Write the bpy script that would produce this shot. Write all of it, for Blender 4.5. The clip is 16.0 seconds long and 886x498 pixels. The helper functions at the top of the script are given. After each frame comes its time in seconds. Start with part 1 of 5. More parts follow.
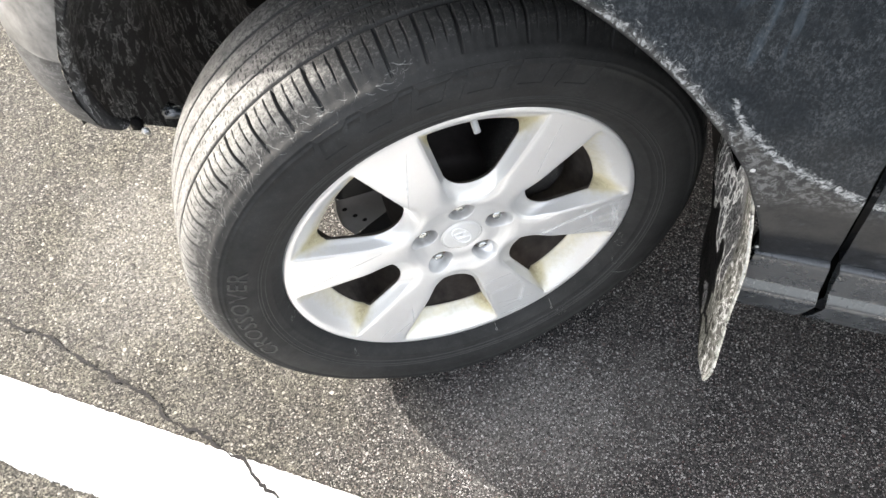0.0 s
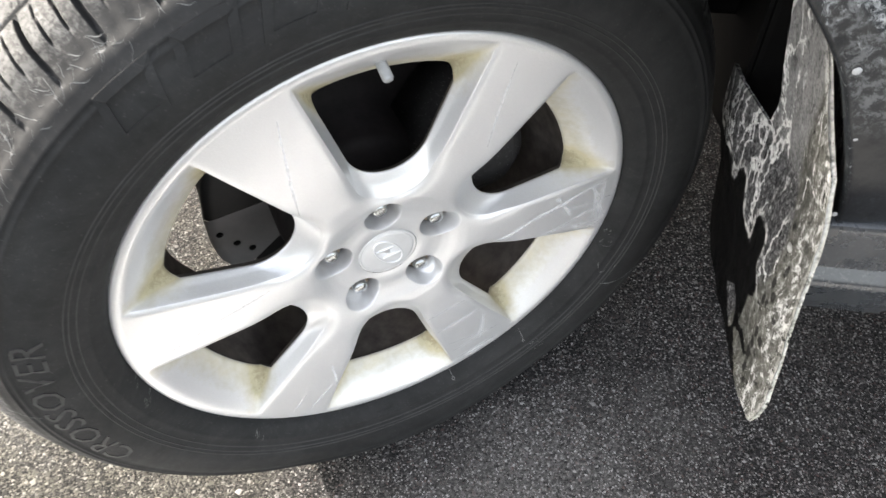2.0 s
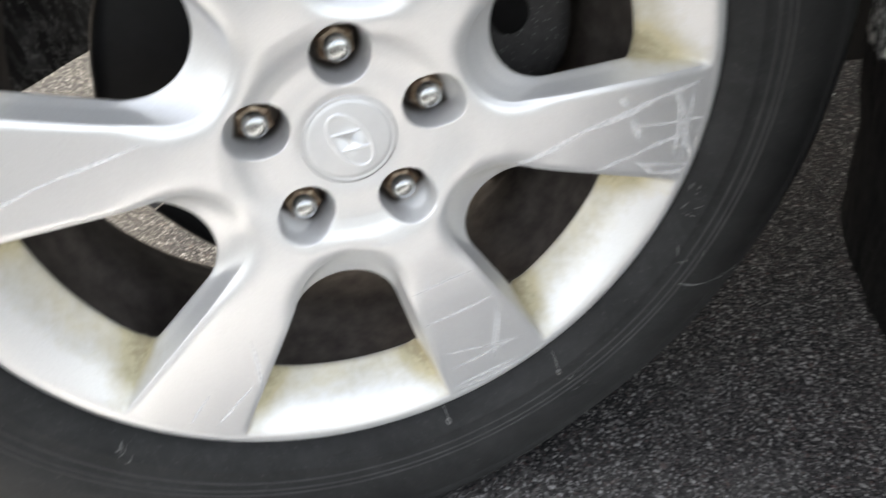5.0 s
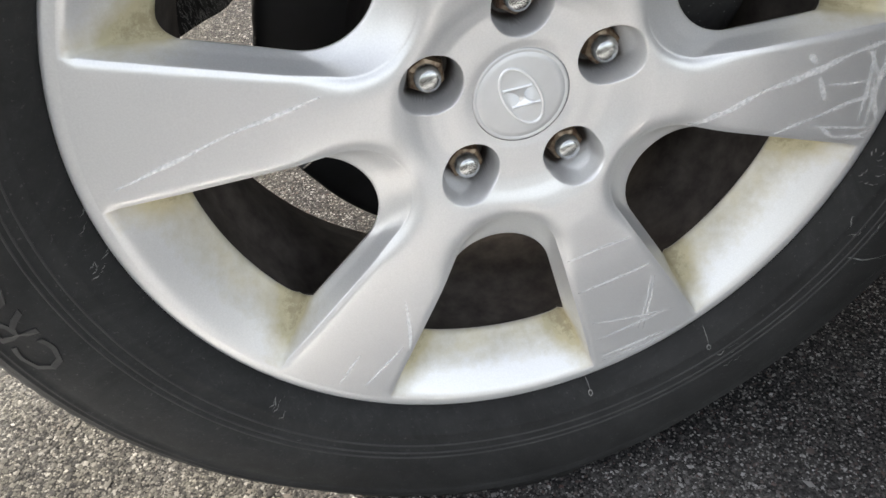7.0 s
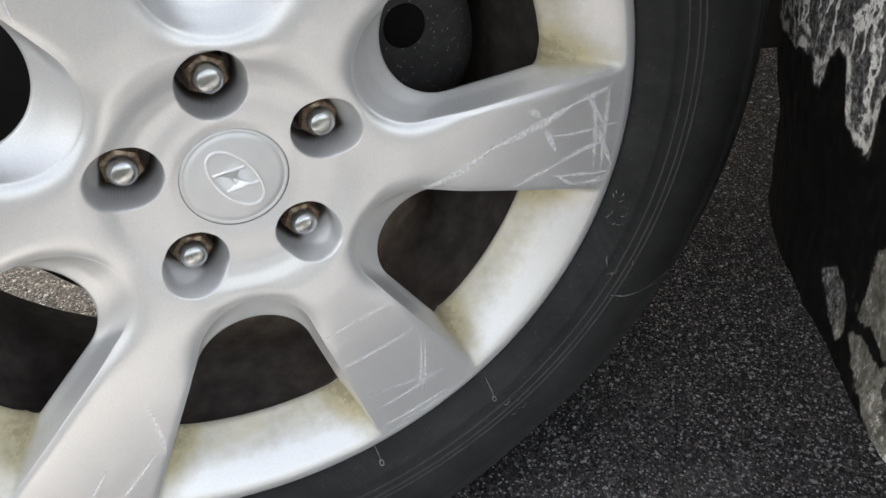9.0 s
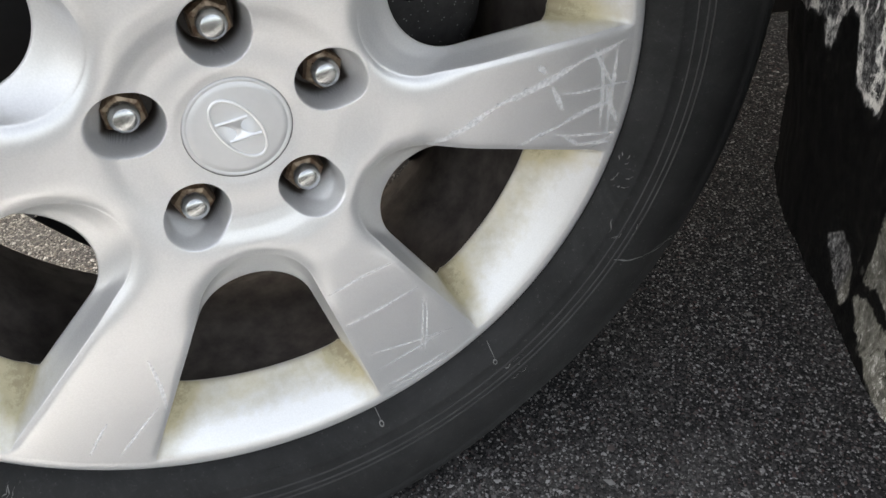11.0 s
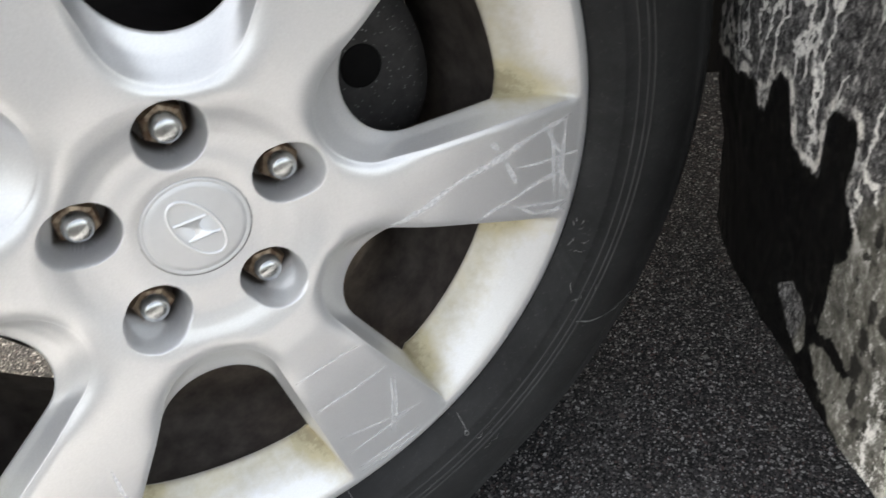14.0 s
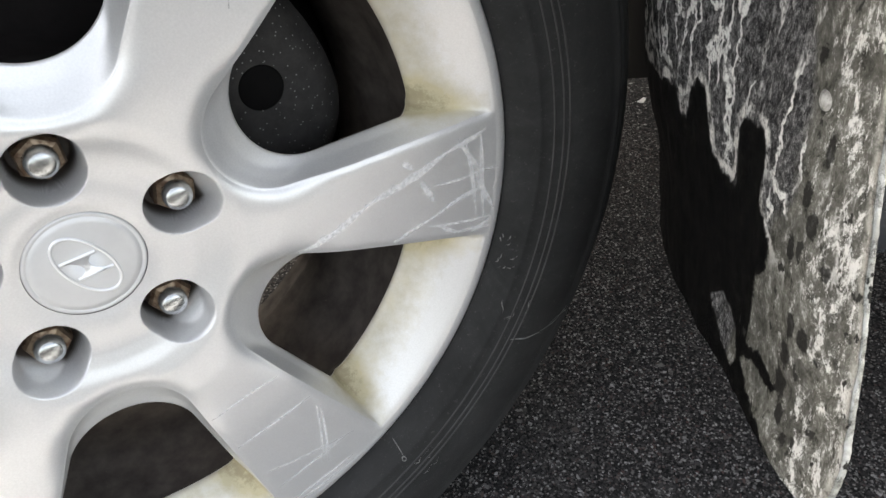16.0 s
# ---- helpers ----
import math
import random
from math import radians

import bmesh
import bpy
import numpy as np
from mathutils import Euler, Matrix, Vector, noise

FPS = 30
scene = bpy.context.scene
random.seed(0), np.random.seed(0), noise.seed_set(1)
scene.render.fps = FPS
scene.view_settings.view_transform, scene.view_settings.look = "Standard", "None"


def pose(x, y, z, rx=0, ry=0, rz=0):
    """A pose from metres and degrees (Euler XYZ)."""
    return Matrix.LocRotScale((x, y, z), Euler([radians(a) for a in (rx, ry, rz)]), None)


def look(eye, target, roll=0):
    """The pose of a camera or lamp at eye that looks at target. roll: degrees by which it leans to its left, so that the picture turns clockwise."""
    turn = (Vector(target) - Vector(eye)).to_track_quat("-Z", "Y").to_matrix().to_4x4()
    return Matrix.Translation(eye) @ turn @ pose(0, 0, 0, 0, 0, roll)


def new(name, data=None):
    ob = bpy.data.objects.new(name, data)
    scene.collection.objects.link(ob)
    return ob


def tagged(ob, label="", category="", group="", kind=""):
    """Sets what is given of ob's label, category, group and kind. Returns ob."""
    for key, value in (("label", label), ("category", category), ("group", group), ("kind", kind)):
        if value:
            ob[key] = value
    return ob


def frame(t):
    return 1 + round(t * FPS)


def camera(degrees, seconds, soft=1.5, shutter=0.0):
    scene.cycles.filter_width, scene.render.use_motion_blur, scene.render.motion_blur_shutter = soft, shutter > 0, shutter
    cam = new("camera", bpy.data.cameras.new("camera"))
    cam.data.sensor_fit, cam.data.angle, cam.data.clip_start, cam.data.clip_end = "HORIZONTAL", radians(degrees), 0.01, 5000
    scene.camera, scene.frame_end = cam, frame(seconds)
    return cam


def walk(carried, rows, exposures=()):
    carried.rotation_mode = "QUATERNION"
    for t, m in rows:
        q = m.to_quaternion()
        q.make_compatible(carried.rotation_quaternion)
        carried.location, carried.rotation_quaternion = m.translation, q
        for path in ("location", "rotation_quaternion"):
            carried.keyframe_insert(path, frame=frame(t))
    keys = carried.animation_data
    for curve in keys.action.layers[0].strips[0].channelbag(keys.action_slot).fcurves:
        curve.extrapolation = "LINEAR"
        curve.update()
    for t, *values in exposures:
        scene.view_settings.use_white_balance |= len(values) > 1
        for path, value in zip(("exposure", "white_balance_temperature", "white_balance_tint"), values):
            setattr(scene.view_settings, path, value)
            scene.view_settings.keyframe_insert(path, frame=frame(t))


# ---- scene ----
cam = camera(62.25, 16.0, shutter=0.5)
PATH = [
    (0, (-0.1631, -0.5735, 1.1959), (-0.0988, -0.2998, 0.7824), -5.06),
    (0.5, (-0.1679, -0.5452, 1.1658), (-0.0953, -0.2761, 0.7507), -3.48),
    (1, (-0.1262, -0.4864, 1.0593), (-0.0750, -0.2055, 0.6489), -6.59),
    (1.2, (-0.0978, -0.4549, 1.0302), (-0.0511, -0.1687, 0.6229), -5.99),
    (1.5, (-0.0764, -0.4264, 0.9663), (-0.0062, -0.1362, 0.5652), -3.20),
    (2, (-0.1020, -0.4230, 0.9215), (0.0040, -0.1418, 0.5220), -5.08),
    (2.5, (-0.0498, -0.4285, 0.8420), (0.0817, -0.1311, 0.4622), -2.61),
    (3, (0.0242, -0.4299, 0.6641), (0.1985, -0.0758, 0.3571), -8.03),
    (3.5, (0.0367, -0.4195, 0.6182), (0.2324, -0.0606, 0.3302), -2.08),
    (4, (-0.0002, -0.4065, 0.6145), (0.1812, -0.0378, 0.3296), -2.63),
    (4.5, (-0.0302, -0.3977, 0.5969), (0.1362, -0.0330, 0.2979), -1.92),
    (5, (-0.0637, -0.3995, 0.5774), (0.0495, -0.0232, 0.2683), -3.00),
    (5.2, (-0.0796, -0.3945, 0.5634), (0.0235, -0.0157, 0.2538), -2.98),
    (7.3, (-0.1203, -0.3684, 0.5642), (-0.0573, 0.0115, 0.2453), -6.16),
    (7.5, (-0.1032, -0.3600, 0.5725), (-0.0229, 0.0183, 0.2556), -6.77),
    (8, (-0.0544, -0.3547, 0.5797), (0.0780, 0.0132, 0.2680), -4.55),
    (8.5, (-0.0414, -0.3531, 0.5714), (0.1014, 0.0105, 0.2594), -3.86),
    (9, (-0.0269, -0.3647, 0.5689), (0.1195, -0.0030, 0.2563), -4.46),
    (9.5, (-0.0266, -0.3694, 0.5664), (0.1185, -0.0109, 0.2496), -4.32),
    (10, (-0.0321, -0.3677, 0.5562), (0.1107, -0.0153, 0.2316), -3.51),
    (12.3, (-0.0328, -0.3716, 0.5552), (0.1102, -0.0142, 0.2361), -3.89),
    (12.5, (-0.0386, -0.3674, 0.5540), (0.1125, -0.0139, 0.2343), -3.96),
    (13, (-0.0547, -0.3504, 0.5508), (0.1050, 0.0010, 0.2329), -3.20),
    (13.5, (-0.0545, -0.3458, 0.5595), (0.1221, 0.0030, 0.2479), -2.33),
    (14, (-0.0371, -0.3524, 0.5732), (0.1493, 0.0008, 0.2724), -4.14),
    (14.5, (-0.0134, -0.3603, 0.5772), (0.1827, -0.0102, 0.2789), -4.28),
    (15, (-0.0041, -0.3592, 0.5769), (0.1925, -0.0090, 0.2792), -5.33),
    (15.5, (0.0065, -0.3588, 0.5721), (0.2013, -0.0088, 0.2729), -6.12),
    (16, (0.0109, -0.3601, 0.5682), (0.2050, -0.0083, 0.2706), -5.80),
]
walk(cam, [(t, look(eye, target, roll)) for t, eye, target, roll in PATH], exposures=[(t, stops, kelvin, 11) for t, stops, kelvin in ((0.0, 2.62, 6850), (1.5, 2.5, 6850), (2.5, 2.4, 6880), (3.0, 2.24, 6900), (3.5, 2.29, 6900), (4.0, 2.34, 6900), (5.0, 2.32, 6900), (7.5, 1.94, 6900), (8.0, 1.92, 6900), (9.0, 1.9, 6900), (10.0, 1.97, 6900), (12.5, 2.0, 6900), (14.5, 2.1, 6900), (16.0, 2.16, 6900))])
# ---- light ----
SUN_ELEV, SUN_AZ = radians(30), math.atan2(0.625, -0.78)
world = bpy.data.worlds.new("sky")
scene.world = world
world.use_nodes = True
wn = world.node_tree
sky = wn.nodes.new("ShaderNodeTexSky")
sky.sky_type, sky.sun_disc = "NISHITA", False
sky.sun_elevation, sky.sun_rotation = SUN_ELEV, math.pi / 2 - SUN_AZ
sky.air_density, sky.dust_density, sky.ozone_density = 1.0, 3.0, 0.6
wn.nodes["Background"].inputs[1].default_value = 0.15
haze = wn.nodes.new("ShaderNodeHueSaturation")   # a hazy, pale sky
haze.inputs["Saturation"].default_value = 0.45
wn.links.new(sky.outputs[0], haze.inputs["Color"])
wn.links.new(haze.outputs[0], wn.nodes["Background"].inputs[0])
sun = new("sun", bpy.data.lights.new("sun", "SUN"))
sun.data.energy, sun.data.angle, sun.data.color = 2.55, radians(2.0), (1.0, 0.975, 0.935)
sun.matrix_world = look((math.cos(SUN_AZ) * 5, math.sin(SUN_AZ) * 5, 5 * math.tan(SUN_ELEV)), (0, 0, 0))

HUB = 0.352                                   # height of the wheel's centre
CAR = Matrix.Rotation(radians(146), 4, "Z")   # the car points away from the steered wheel's heading


# ---- materials ----
class Mat:
    """A small builder of node materials."""

    def __init__(self, name, rough=0.6, metal=0.0, coat=0.0, spec=0.5):
        self.m = bpy.data.materials.new(name)
        self.m.use_nodes = True
        self.t = self.m.node_tree
        self.b = self.t.nodes["Principled BSDF"]
        self.b.inputs["Roughness"].default_value = rough
        self.b.inputs["Metallic"].default_value = metal
        self.b.inputs["Coat Weight"].default_value = coat
        self.b.inputs["Specular IOR Level"].default_value = spec
        self.co = self.t.nodes.new("ShaderNodeTexCoord").outputs["Object"]

    def node(self, kind, **sockets):
        n = self.t.nodes.new("ShaderNode" + kind)
        for k, v in sockets.items():
            self.put(n.inputs[k.replace("_", " ")], v)
        return n

    def put(self, socket, v):
        if isinstance(v, bpy.types.NodeSocket):
            self.t.links.new(v, socket)
        elif isinstance(v, tuple) and len(v) == 3 and socket.type == "RGBA":
            socket.default_value = (*v, 1)
        else:
            socket.default_value = v

    def noise(self, scale, detail=4.0, rough=0.6, distort=0.0, stretch=None):
        co = self.co
        if stretch:
            co = self.node("Mapping", Vector=self.co, Scale=stretch).outputs[0]
        return self.node("TexNoise", Vector=co, Scale=scale, Detail=detail, Roughness=rough, Distortion=distort).outputs[0]

    def cells(self, scale, feature="F1", out="Distance", stretch=None):
        co = self.co
        if stretch:
            co = self.node("Mapping", Vector=self.co, Scale=stretch).outputs[0]
        n = self.node("TexVoronoi", Vector=co, Scale=scale)
        n.feature = feature
        return n.outputs[out]

    def ramp(self, fac, *stops):
        n = self.node("ValToRGB", Fac=fac)
        e = n.color_ramp.elements
        while len(e) < len(stops):
            e.new(0.5)
        for el, (p, c) in zip(e, stops):
            el.position = p
            el.color = (c, c, c, 1) if isinstance(c, (int, float)) else (*c, 1)
        return n.outputs[0]

    def mix(self, fac, a, b, mode="MIX"):
        n = self.node("MixRGB", Fac=fac, Color1=a, Color2=b)
        n.blend_type = mode
        return n.outputs[0]

    def math(self, op, a, b=0.0, clamp=False):
        n = self.t.nodes.new("ShaderNodeMath")
        n.operation, n.use_clamp = op, clamp
        self.put(n.inputs[0], a)
        self.put(n.inputs[1], b)
        return n.outputs[0]

    def attr(self, name):
        n = self.t.nodes.new("ShaderNodeAttribute")
        n.attribute_name = name
        return n.outputs["Fac"]

    def bump(self, height, strength, dist, under=None):
        n = self.node("Bump", Height=height, Strength=strength, Distance=dist)
        if under is not None:
            self.put(n.inputs["Normal"], under)
        return n.outputs[0]

    def done(self, color=None, rough=None, normal=None, metal=None):
        for key, v in (("Base Color", color), ("Roughness", rough), ("Normal", normal), ("Metallic", metal)):
            if v is not None:
                self.put(self.b.inputs[key], v)
        return self.m


def alloy_paint():
    m = Mat("silver_wheel_paint", 0.30, 0.45, 0.0)
    c = m.ramp(m.noise(900, 2), (0.3, (0.680, 0.682, 0.678)), (0.7, (0.740, 0.742, 0.738)))
    # the shade of the deep nut wells, mixed in as dark brown
    c = m.mix(m.attr("pocket_shade"), c, m.ramp(m.noise(140, 5), (0.3, (0.030, 0.024, 0.020)), (0.7, (0.075, 0.058, 0.046))))
    # yellow-brown grime, plus some shade of the lip put into its colour
    g = m.attr("grime_shade")
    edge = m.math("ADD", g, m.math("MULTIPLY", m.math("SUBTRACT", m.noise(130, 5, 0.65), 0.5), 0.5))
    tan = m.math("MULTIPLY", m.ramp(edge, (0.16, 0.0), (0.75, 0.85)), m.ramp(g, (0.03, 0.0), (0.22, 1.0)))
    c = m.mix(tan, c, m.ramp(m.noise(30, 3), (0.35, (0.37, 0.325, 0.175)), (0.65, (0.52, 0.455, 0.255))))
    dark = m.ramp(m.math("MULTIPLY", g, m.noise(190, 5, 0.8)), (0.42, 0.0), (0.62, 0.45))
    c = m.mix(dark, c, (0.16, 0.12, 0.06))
    metal = m.math("MULTIPLY", m.math("SUBTRACT", 1.0, m.math("MAXIMUM", tan, m.attr("pocket_shade"))), 0.55)
    r = m.math("ADD", 0.37, m.math("MULTIPLY", tan, 0.36))
    return m.done(c, r, None, metal)


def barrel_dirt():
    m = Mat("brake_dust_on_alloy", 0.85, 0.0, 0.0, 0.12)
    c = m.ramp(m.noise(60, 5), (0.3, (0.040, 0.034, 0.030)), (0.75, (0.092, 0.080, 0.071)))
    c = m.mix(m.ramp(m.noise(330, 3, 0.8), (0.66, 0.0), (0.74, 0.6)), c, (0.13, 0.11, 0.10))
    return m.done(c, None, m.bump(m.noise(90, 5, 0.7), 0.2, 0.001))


def scratch_mark():
    """Scuffed lacquer: pale and half covering."""
    m = Mat("scuffed_lacquer", 0.6, 0.03)
    m.done(m.ramp(m.noise(300, 3), (0.3, (0.94, 0.95, 0.955)), (0.7, (0.98, 0.98, 0.98))))
    m.put(m.b.inputs["Alpha"], m.ramp(m.noise(420, 3, 0.6), (0.35, 0.30), (0.65, 0.62)))
    return m.m


def caliper_iron():
    m = Mat("grimy_cast_caliper_iron", 0.7, 0.05, 0.0, 0.25)
    c = m.ramp(m.noise(70, 6, 0.7), (0.3, (0.020, 0.0192, 0.0188)), (0.7, (0.044, 0.0425, 0.0415)))
    c = m.mix(m.ramp(m.cells(300), (0.10, 0.9), (0.16, 0.0)), c, (0.26, 0.26, 0.26))
    return m.done(c, None, m.bump(m.noise(420, 4), 0.5, 0.0006))


def rubber():
    m = Mat("tyre_rubber", 0.72, 0, 0, 0.30)
    c = m.ramp(m.noise(26, 6, 0.7), (0.3, (0.0060, 0.0062, 0.0064)), (0.75, (0.0135, 0.0138, 0.0140)))
    haze = m.ramp(m.noise(9, 7, 0.78, 0.8), (0.42, 0.0), (0.75, 0.55))
    c = m.mix(haze, c, (0.034, 0.0355, 0.0355))
    rub = m.ramp(m.math("ABSOLUTE", m.math("SUBTRACT", m.noise(42, 4, 0.6, 1.8), 0.5)), (0.0, 0.35), (0.012, 0.0))
    c = m.mix(m.math("MULTIPLY", rub, haze), c, (0.12, 0.122, 0.12))
    d = m.attr("dust")
    caked = m.ramp(m.math("MULTIPLY", d, m.math("ADD", m.noise(230, 8, 0.85), 0.30)), (0.70, 0.03), (0.84, 0.97))
    c = m.mix(caked, c, m.ramp(m.noise(60, 4), (0.3, (0.062, 0.0615, 0.059)), (0.7, (0.150, 0.149, 0.143))))
    c = m.mix(m.ramp(m.noise(330, 3, 0.8), (0.63, 0.0), (0.70, 0.18)), c, (0.20, 0.20, 0.19))
    return m.done(c, m.math("ADD", 0.58, m.math("MULTIPLY", m.noise(40, 4), 0.3)), m.bump(m.noise(520, 4, 0.7), 0.25, 0.0006))


def raised_letter():
    m = Mat("tyre_letter_rubber", 0.62)
    return m.done(m.ramp(m.noise(160, 4), (0.3, (0.013, 0.013, 0.0135)), (0.75, (0.032, 0.032, 0.0315))), None, m.bump(m.noise(600, 3), 0.2, 0.0004))


def dust_patch(m):
    """Dried silt washed together in two ragged patches beside the wheel."""
    out = None
    for x, y, rx, ry in ((0.10, -0.17, 0.27, 0.16), (-0.52, 0.42, 0.22, 0.30)):
        p = m.node("Mapping", Vector=m.co, Location=(-x / rx, -y / ry, 0.0), Scale=(1 / rx, 1 / ry, 0.0)).outputs[0]
        d = m.node("VectorMath", Vector=p)
        d.operation = "LENGTH"
        e = m.math("ADD", d.outputs["Value"], m.math("MULTIPLY", m.math("SUBTRACT", m.noise(11, 8, 0.75, 0.8), 0.5), 1.9))
        f = m.math("MULTIPLY", m.ramp(e, (0.30, 1.0), (1.15, 0.0)), m.ramp(m.noise(160, 6, 0.8), (0.40, 0.0), (0.62, 1.0)))
        out = f if out is None else m.math("MAXIMUM", out, f)
    return out


def stone_color(m, rnd):
    """Mostly dark stones by the wheel, mostly tan ones further to the front."""
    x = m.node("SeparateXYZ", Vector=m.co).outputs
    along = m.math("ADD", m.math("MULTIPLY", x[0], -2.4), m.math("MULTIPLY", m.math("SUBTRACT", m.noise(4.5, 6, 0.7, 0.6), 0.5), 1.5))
    front_mix = m.math("MULTIPLY", m.ramp(along, (0.10, 0.0), (0.85, 1.0)), m.ramp(m.noise(9, 6, 0.75, 0.4), (0.32, 0.45), (0.60, 1.0)))
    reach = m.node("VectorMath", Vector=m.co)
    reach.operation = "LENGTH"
    front_mix = m.math("MULTIPLY", front_mix, m.ramp(m.math("MULTIPLY", reach.outputs["Value"], 0.3), (0.45, 1.0), (0.9, 0.0)))
    c = m.mix(front_mix, m.ramp(rnd, *STONE_TONES), m.ramp(rnd, *TAN_TONES))
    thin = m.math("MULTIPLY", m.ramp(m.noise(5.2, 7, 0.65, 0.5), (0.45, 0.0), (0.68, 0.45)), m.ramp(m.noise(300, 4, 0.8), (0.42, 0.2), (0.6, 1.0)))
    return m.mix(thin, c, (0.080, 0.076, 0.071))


TAN_TONES = ((0.0, (0.0077, 0.0072, 0.0057)), (0.26, (0.025, 0.0233, 0.0182)), (0.48, (0.0634, 0.0591, 0.0461)), (0.72, (0.096, 0.0902, 0.0713)), (0.9, (0.1363, 0.1283, 0.1033)), (1.0, (0.2496, 0.2372, 0.1968)))
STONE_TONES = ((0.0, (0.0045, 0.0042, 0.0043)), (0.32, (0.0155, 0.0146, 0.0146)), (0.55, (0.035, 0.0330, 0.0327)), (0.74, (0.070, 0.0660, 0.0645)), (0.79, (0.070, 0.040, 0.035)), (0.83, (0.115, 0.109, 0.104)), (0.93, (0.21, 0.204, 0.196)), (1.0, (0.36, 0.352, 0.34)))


def asphalt():
    m = Mat("worn_asphalt", 0.92, 0, 0, 0.25)
    tone = m.node("SeparateColor", Color=m.cells(430, "F1", "Color")).outputs[0]
    gap = m.ramp(m.cells(430), (0.45, 1.0), (0.70, 0.0))
    c = m.mix(gap, (0.006, 0.0055, 0.0055), stone_color(m, tone))
    c = m.mix(dust_patch(m), c, (0.115, 0.112, 0.104), "ADD")
    n = m.bump(m.cells(430), -0.9, 0.003)
    return m.done(c, None, m.bump(m.noise(1100, 3, 0.7), 0.4, 0.0008, n))


def grit():
    m = Mat("asphalt_stones", 0.85, 0, 0, 0.3)
    i = m.node("NewGeometry").outputs["Random Per Island"]
    c = stone_color(m, i)
    c = m.mix(dust_patch(m), c, (0.115, 0.112, 0.104), "ADD")
    return m.done(c, None, m.bump(m.noise(1500, 3), 0.4, 0.0004))


def line_paint():
    m = Mat("white_road_paint", 0.7)
    c = m.ramp(m.noise(30, 6, 0.7), (0.25, (0.66, 0.65, 0.62)), (0.6, (0.80, 0.79, 0.77)))
    c = m.mix(m.ramp(m.noise(240, 5, 0.8), (0.60, 0.0), (0.66, 0.6)), c, (0.25, 0.23, 0.2))
    return m.done(c, None, m.bump(m.cells(330), -0.5, 0.0018))


def dirty_paint():
    m = Mat("dark_car_paint", 0.5, 0.0, 0.0, 0.14)
    c = m.ramp(m.noise(300, 3), (0.3, (0.006, 0.008, 0.010)), (0.7, (0.013, 0.0165, 0.020)))
    dust = m.ramp(m.noise(46, 9, 0.85), (0.50, 0.0), (0.70, 0.45))
    c = m.mix(dust, c, (0.030, 0.035, 0.038))
    run = m.ramp(m.noise(9, 5, 0.6, 0.6, (1.6, 1, 0.35)), (0.66, 0.0), (0.72, 0.6))
    c = m.mix(run, c, (0.060, 0.080, 0.100))
    fine = m.ramp(m.noise(340, 9, 0.92, 0.0, (1, 1, 0.5)), (0.50, 0.0), (0.575, 0.75))
    c = m.mix(m.math("MULTIPLY", fine, m.ramp(m.noise(24, 4, 0.7), (0.38, 0.25), (0.60, 1.0))), c, (0.088, 0.098, 0.108))
    hair = m.ramp(m.math("ABSOLUTE", m.math("SUBTRACT", m.noise(30, 3, 0.5, 2.5, (1, 1, 2.2)), 0.5)), (0.0, 0.4), (0.004, 0.0))
    c = m.mix(m.math("MULTIPLY", hair, m.ramp(m.noise(21, 3), (0.52, 0.0), (0.6, 1.0))), c, (0.22, 0.23, 0.235))
    wear = m.attr("wear")
    clad = m.attr("clad")
    grey = m.ramp(m.noise(24, 7, 0.75), (0.3, (0.0055, 0.0065, 0.0082)), (0.70, (0.0150, 0.0170, 0.0200)))
    grey = m.mix(m.ramp(m.noise(9, 6, 0.75, 0.6, (1, 1, 0.5)), (0.54, 0.0), (0.72, 0.6)), grey, (0.022, 0.026, 0.030))
    smear = m.math("MULTIPLY", m.ramp(m.noise(38, 5, 0.6, 0.8, (1, 1, 0.45)), (0.60, 0.0), (0.68, 1.0)), m.ramp(m.noise(170, 6, 0.8), (0.42, 0.2), (0.58, 1.0)))
    grey = m.mix(m.math("MULTIPLY", smear, 0.55), grey, (0.085, 0.092, 0.100))
    grey = m.mix(m.ramp(m.noise(260, 6, 0.85), (0.555, 0.0), (0.60, 0.35)), grey, (0.07, 0.075, 0.079))
    silt = m.attr("silt")
    grey = m.mix(m.math("MULTIPLY", m.ramp(silt, (0.05, 0.0), (0.5, 1.0)), m.ramp(m.noise(30, 7, 0.75), (0.36, 0.35), (0.60, 1.0))), grey, (0.042, 0.0415, 0.0400))
    scaly = m.math("MULTIPLY", m.ramp(m.noise(120, 8, 0.82, 0.5), (0.49, 0.0), (0.56, 0.8)), m.ramp(silt, (0.5, 0.0), (1.0, 1.0)))
    grey = m.mix(scaly, grey, (0.13, 0.135, 0.135))
    c = m.mix(clad, c, grey)
    w = m.math("ADD", wear, m.math("MULTIPLY", m.math("SUBTRACT", m.noise(120, 9, 0.85, 1.2), 0.5), 2.6))
    scrape = m.math("MULTIPLY", m.ramp(w, (0.50, 0.0), (0.66, 1.0)), m.ramp(wear, (0.04, 0.0), (0.22, 1.0)))
    c = m.mix(scrape, c, m.ramp(m.noise(240, 5), (0.3, (0.15, 0.16, 0.165)), (0.7, (0.40, 0.415, 0.42))))
    rough = m.math("ADD", 0.40, m.math("MULTIPLY", m.math("MAXIMUM", dust, scrape), 0.35))
    return m.done(c, rough, m.bump(m.noise(200, 6, 0.8), 0.12, 0.0006))


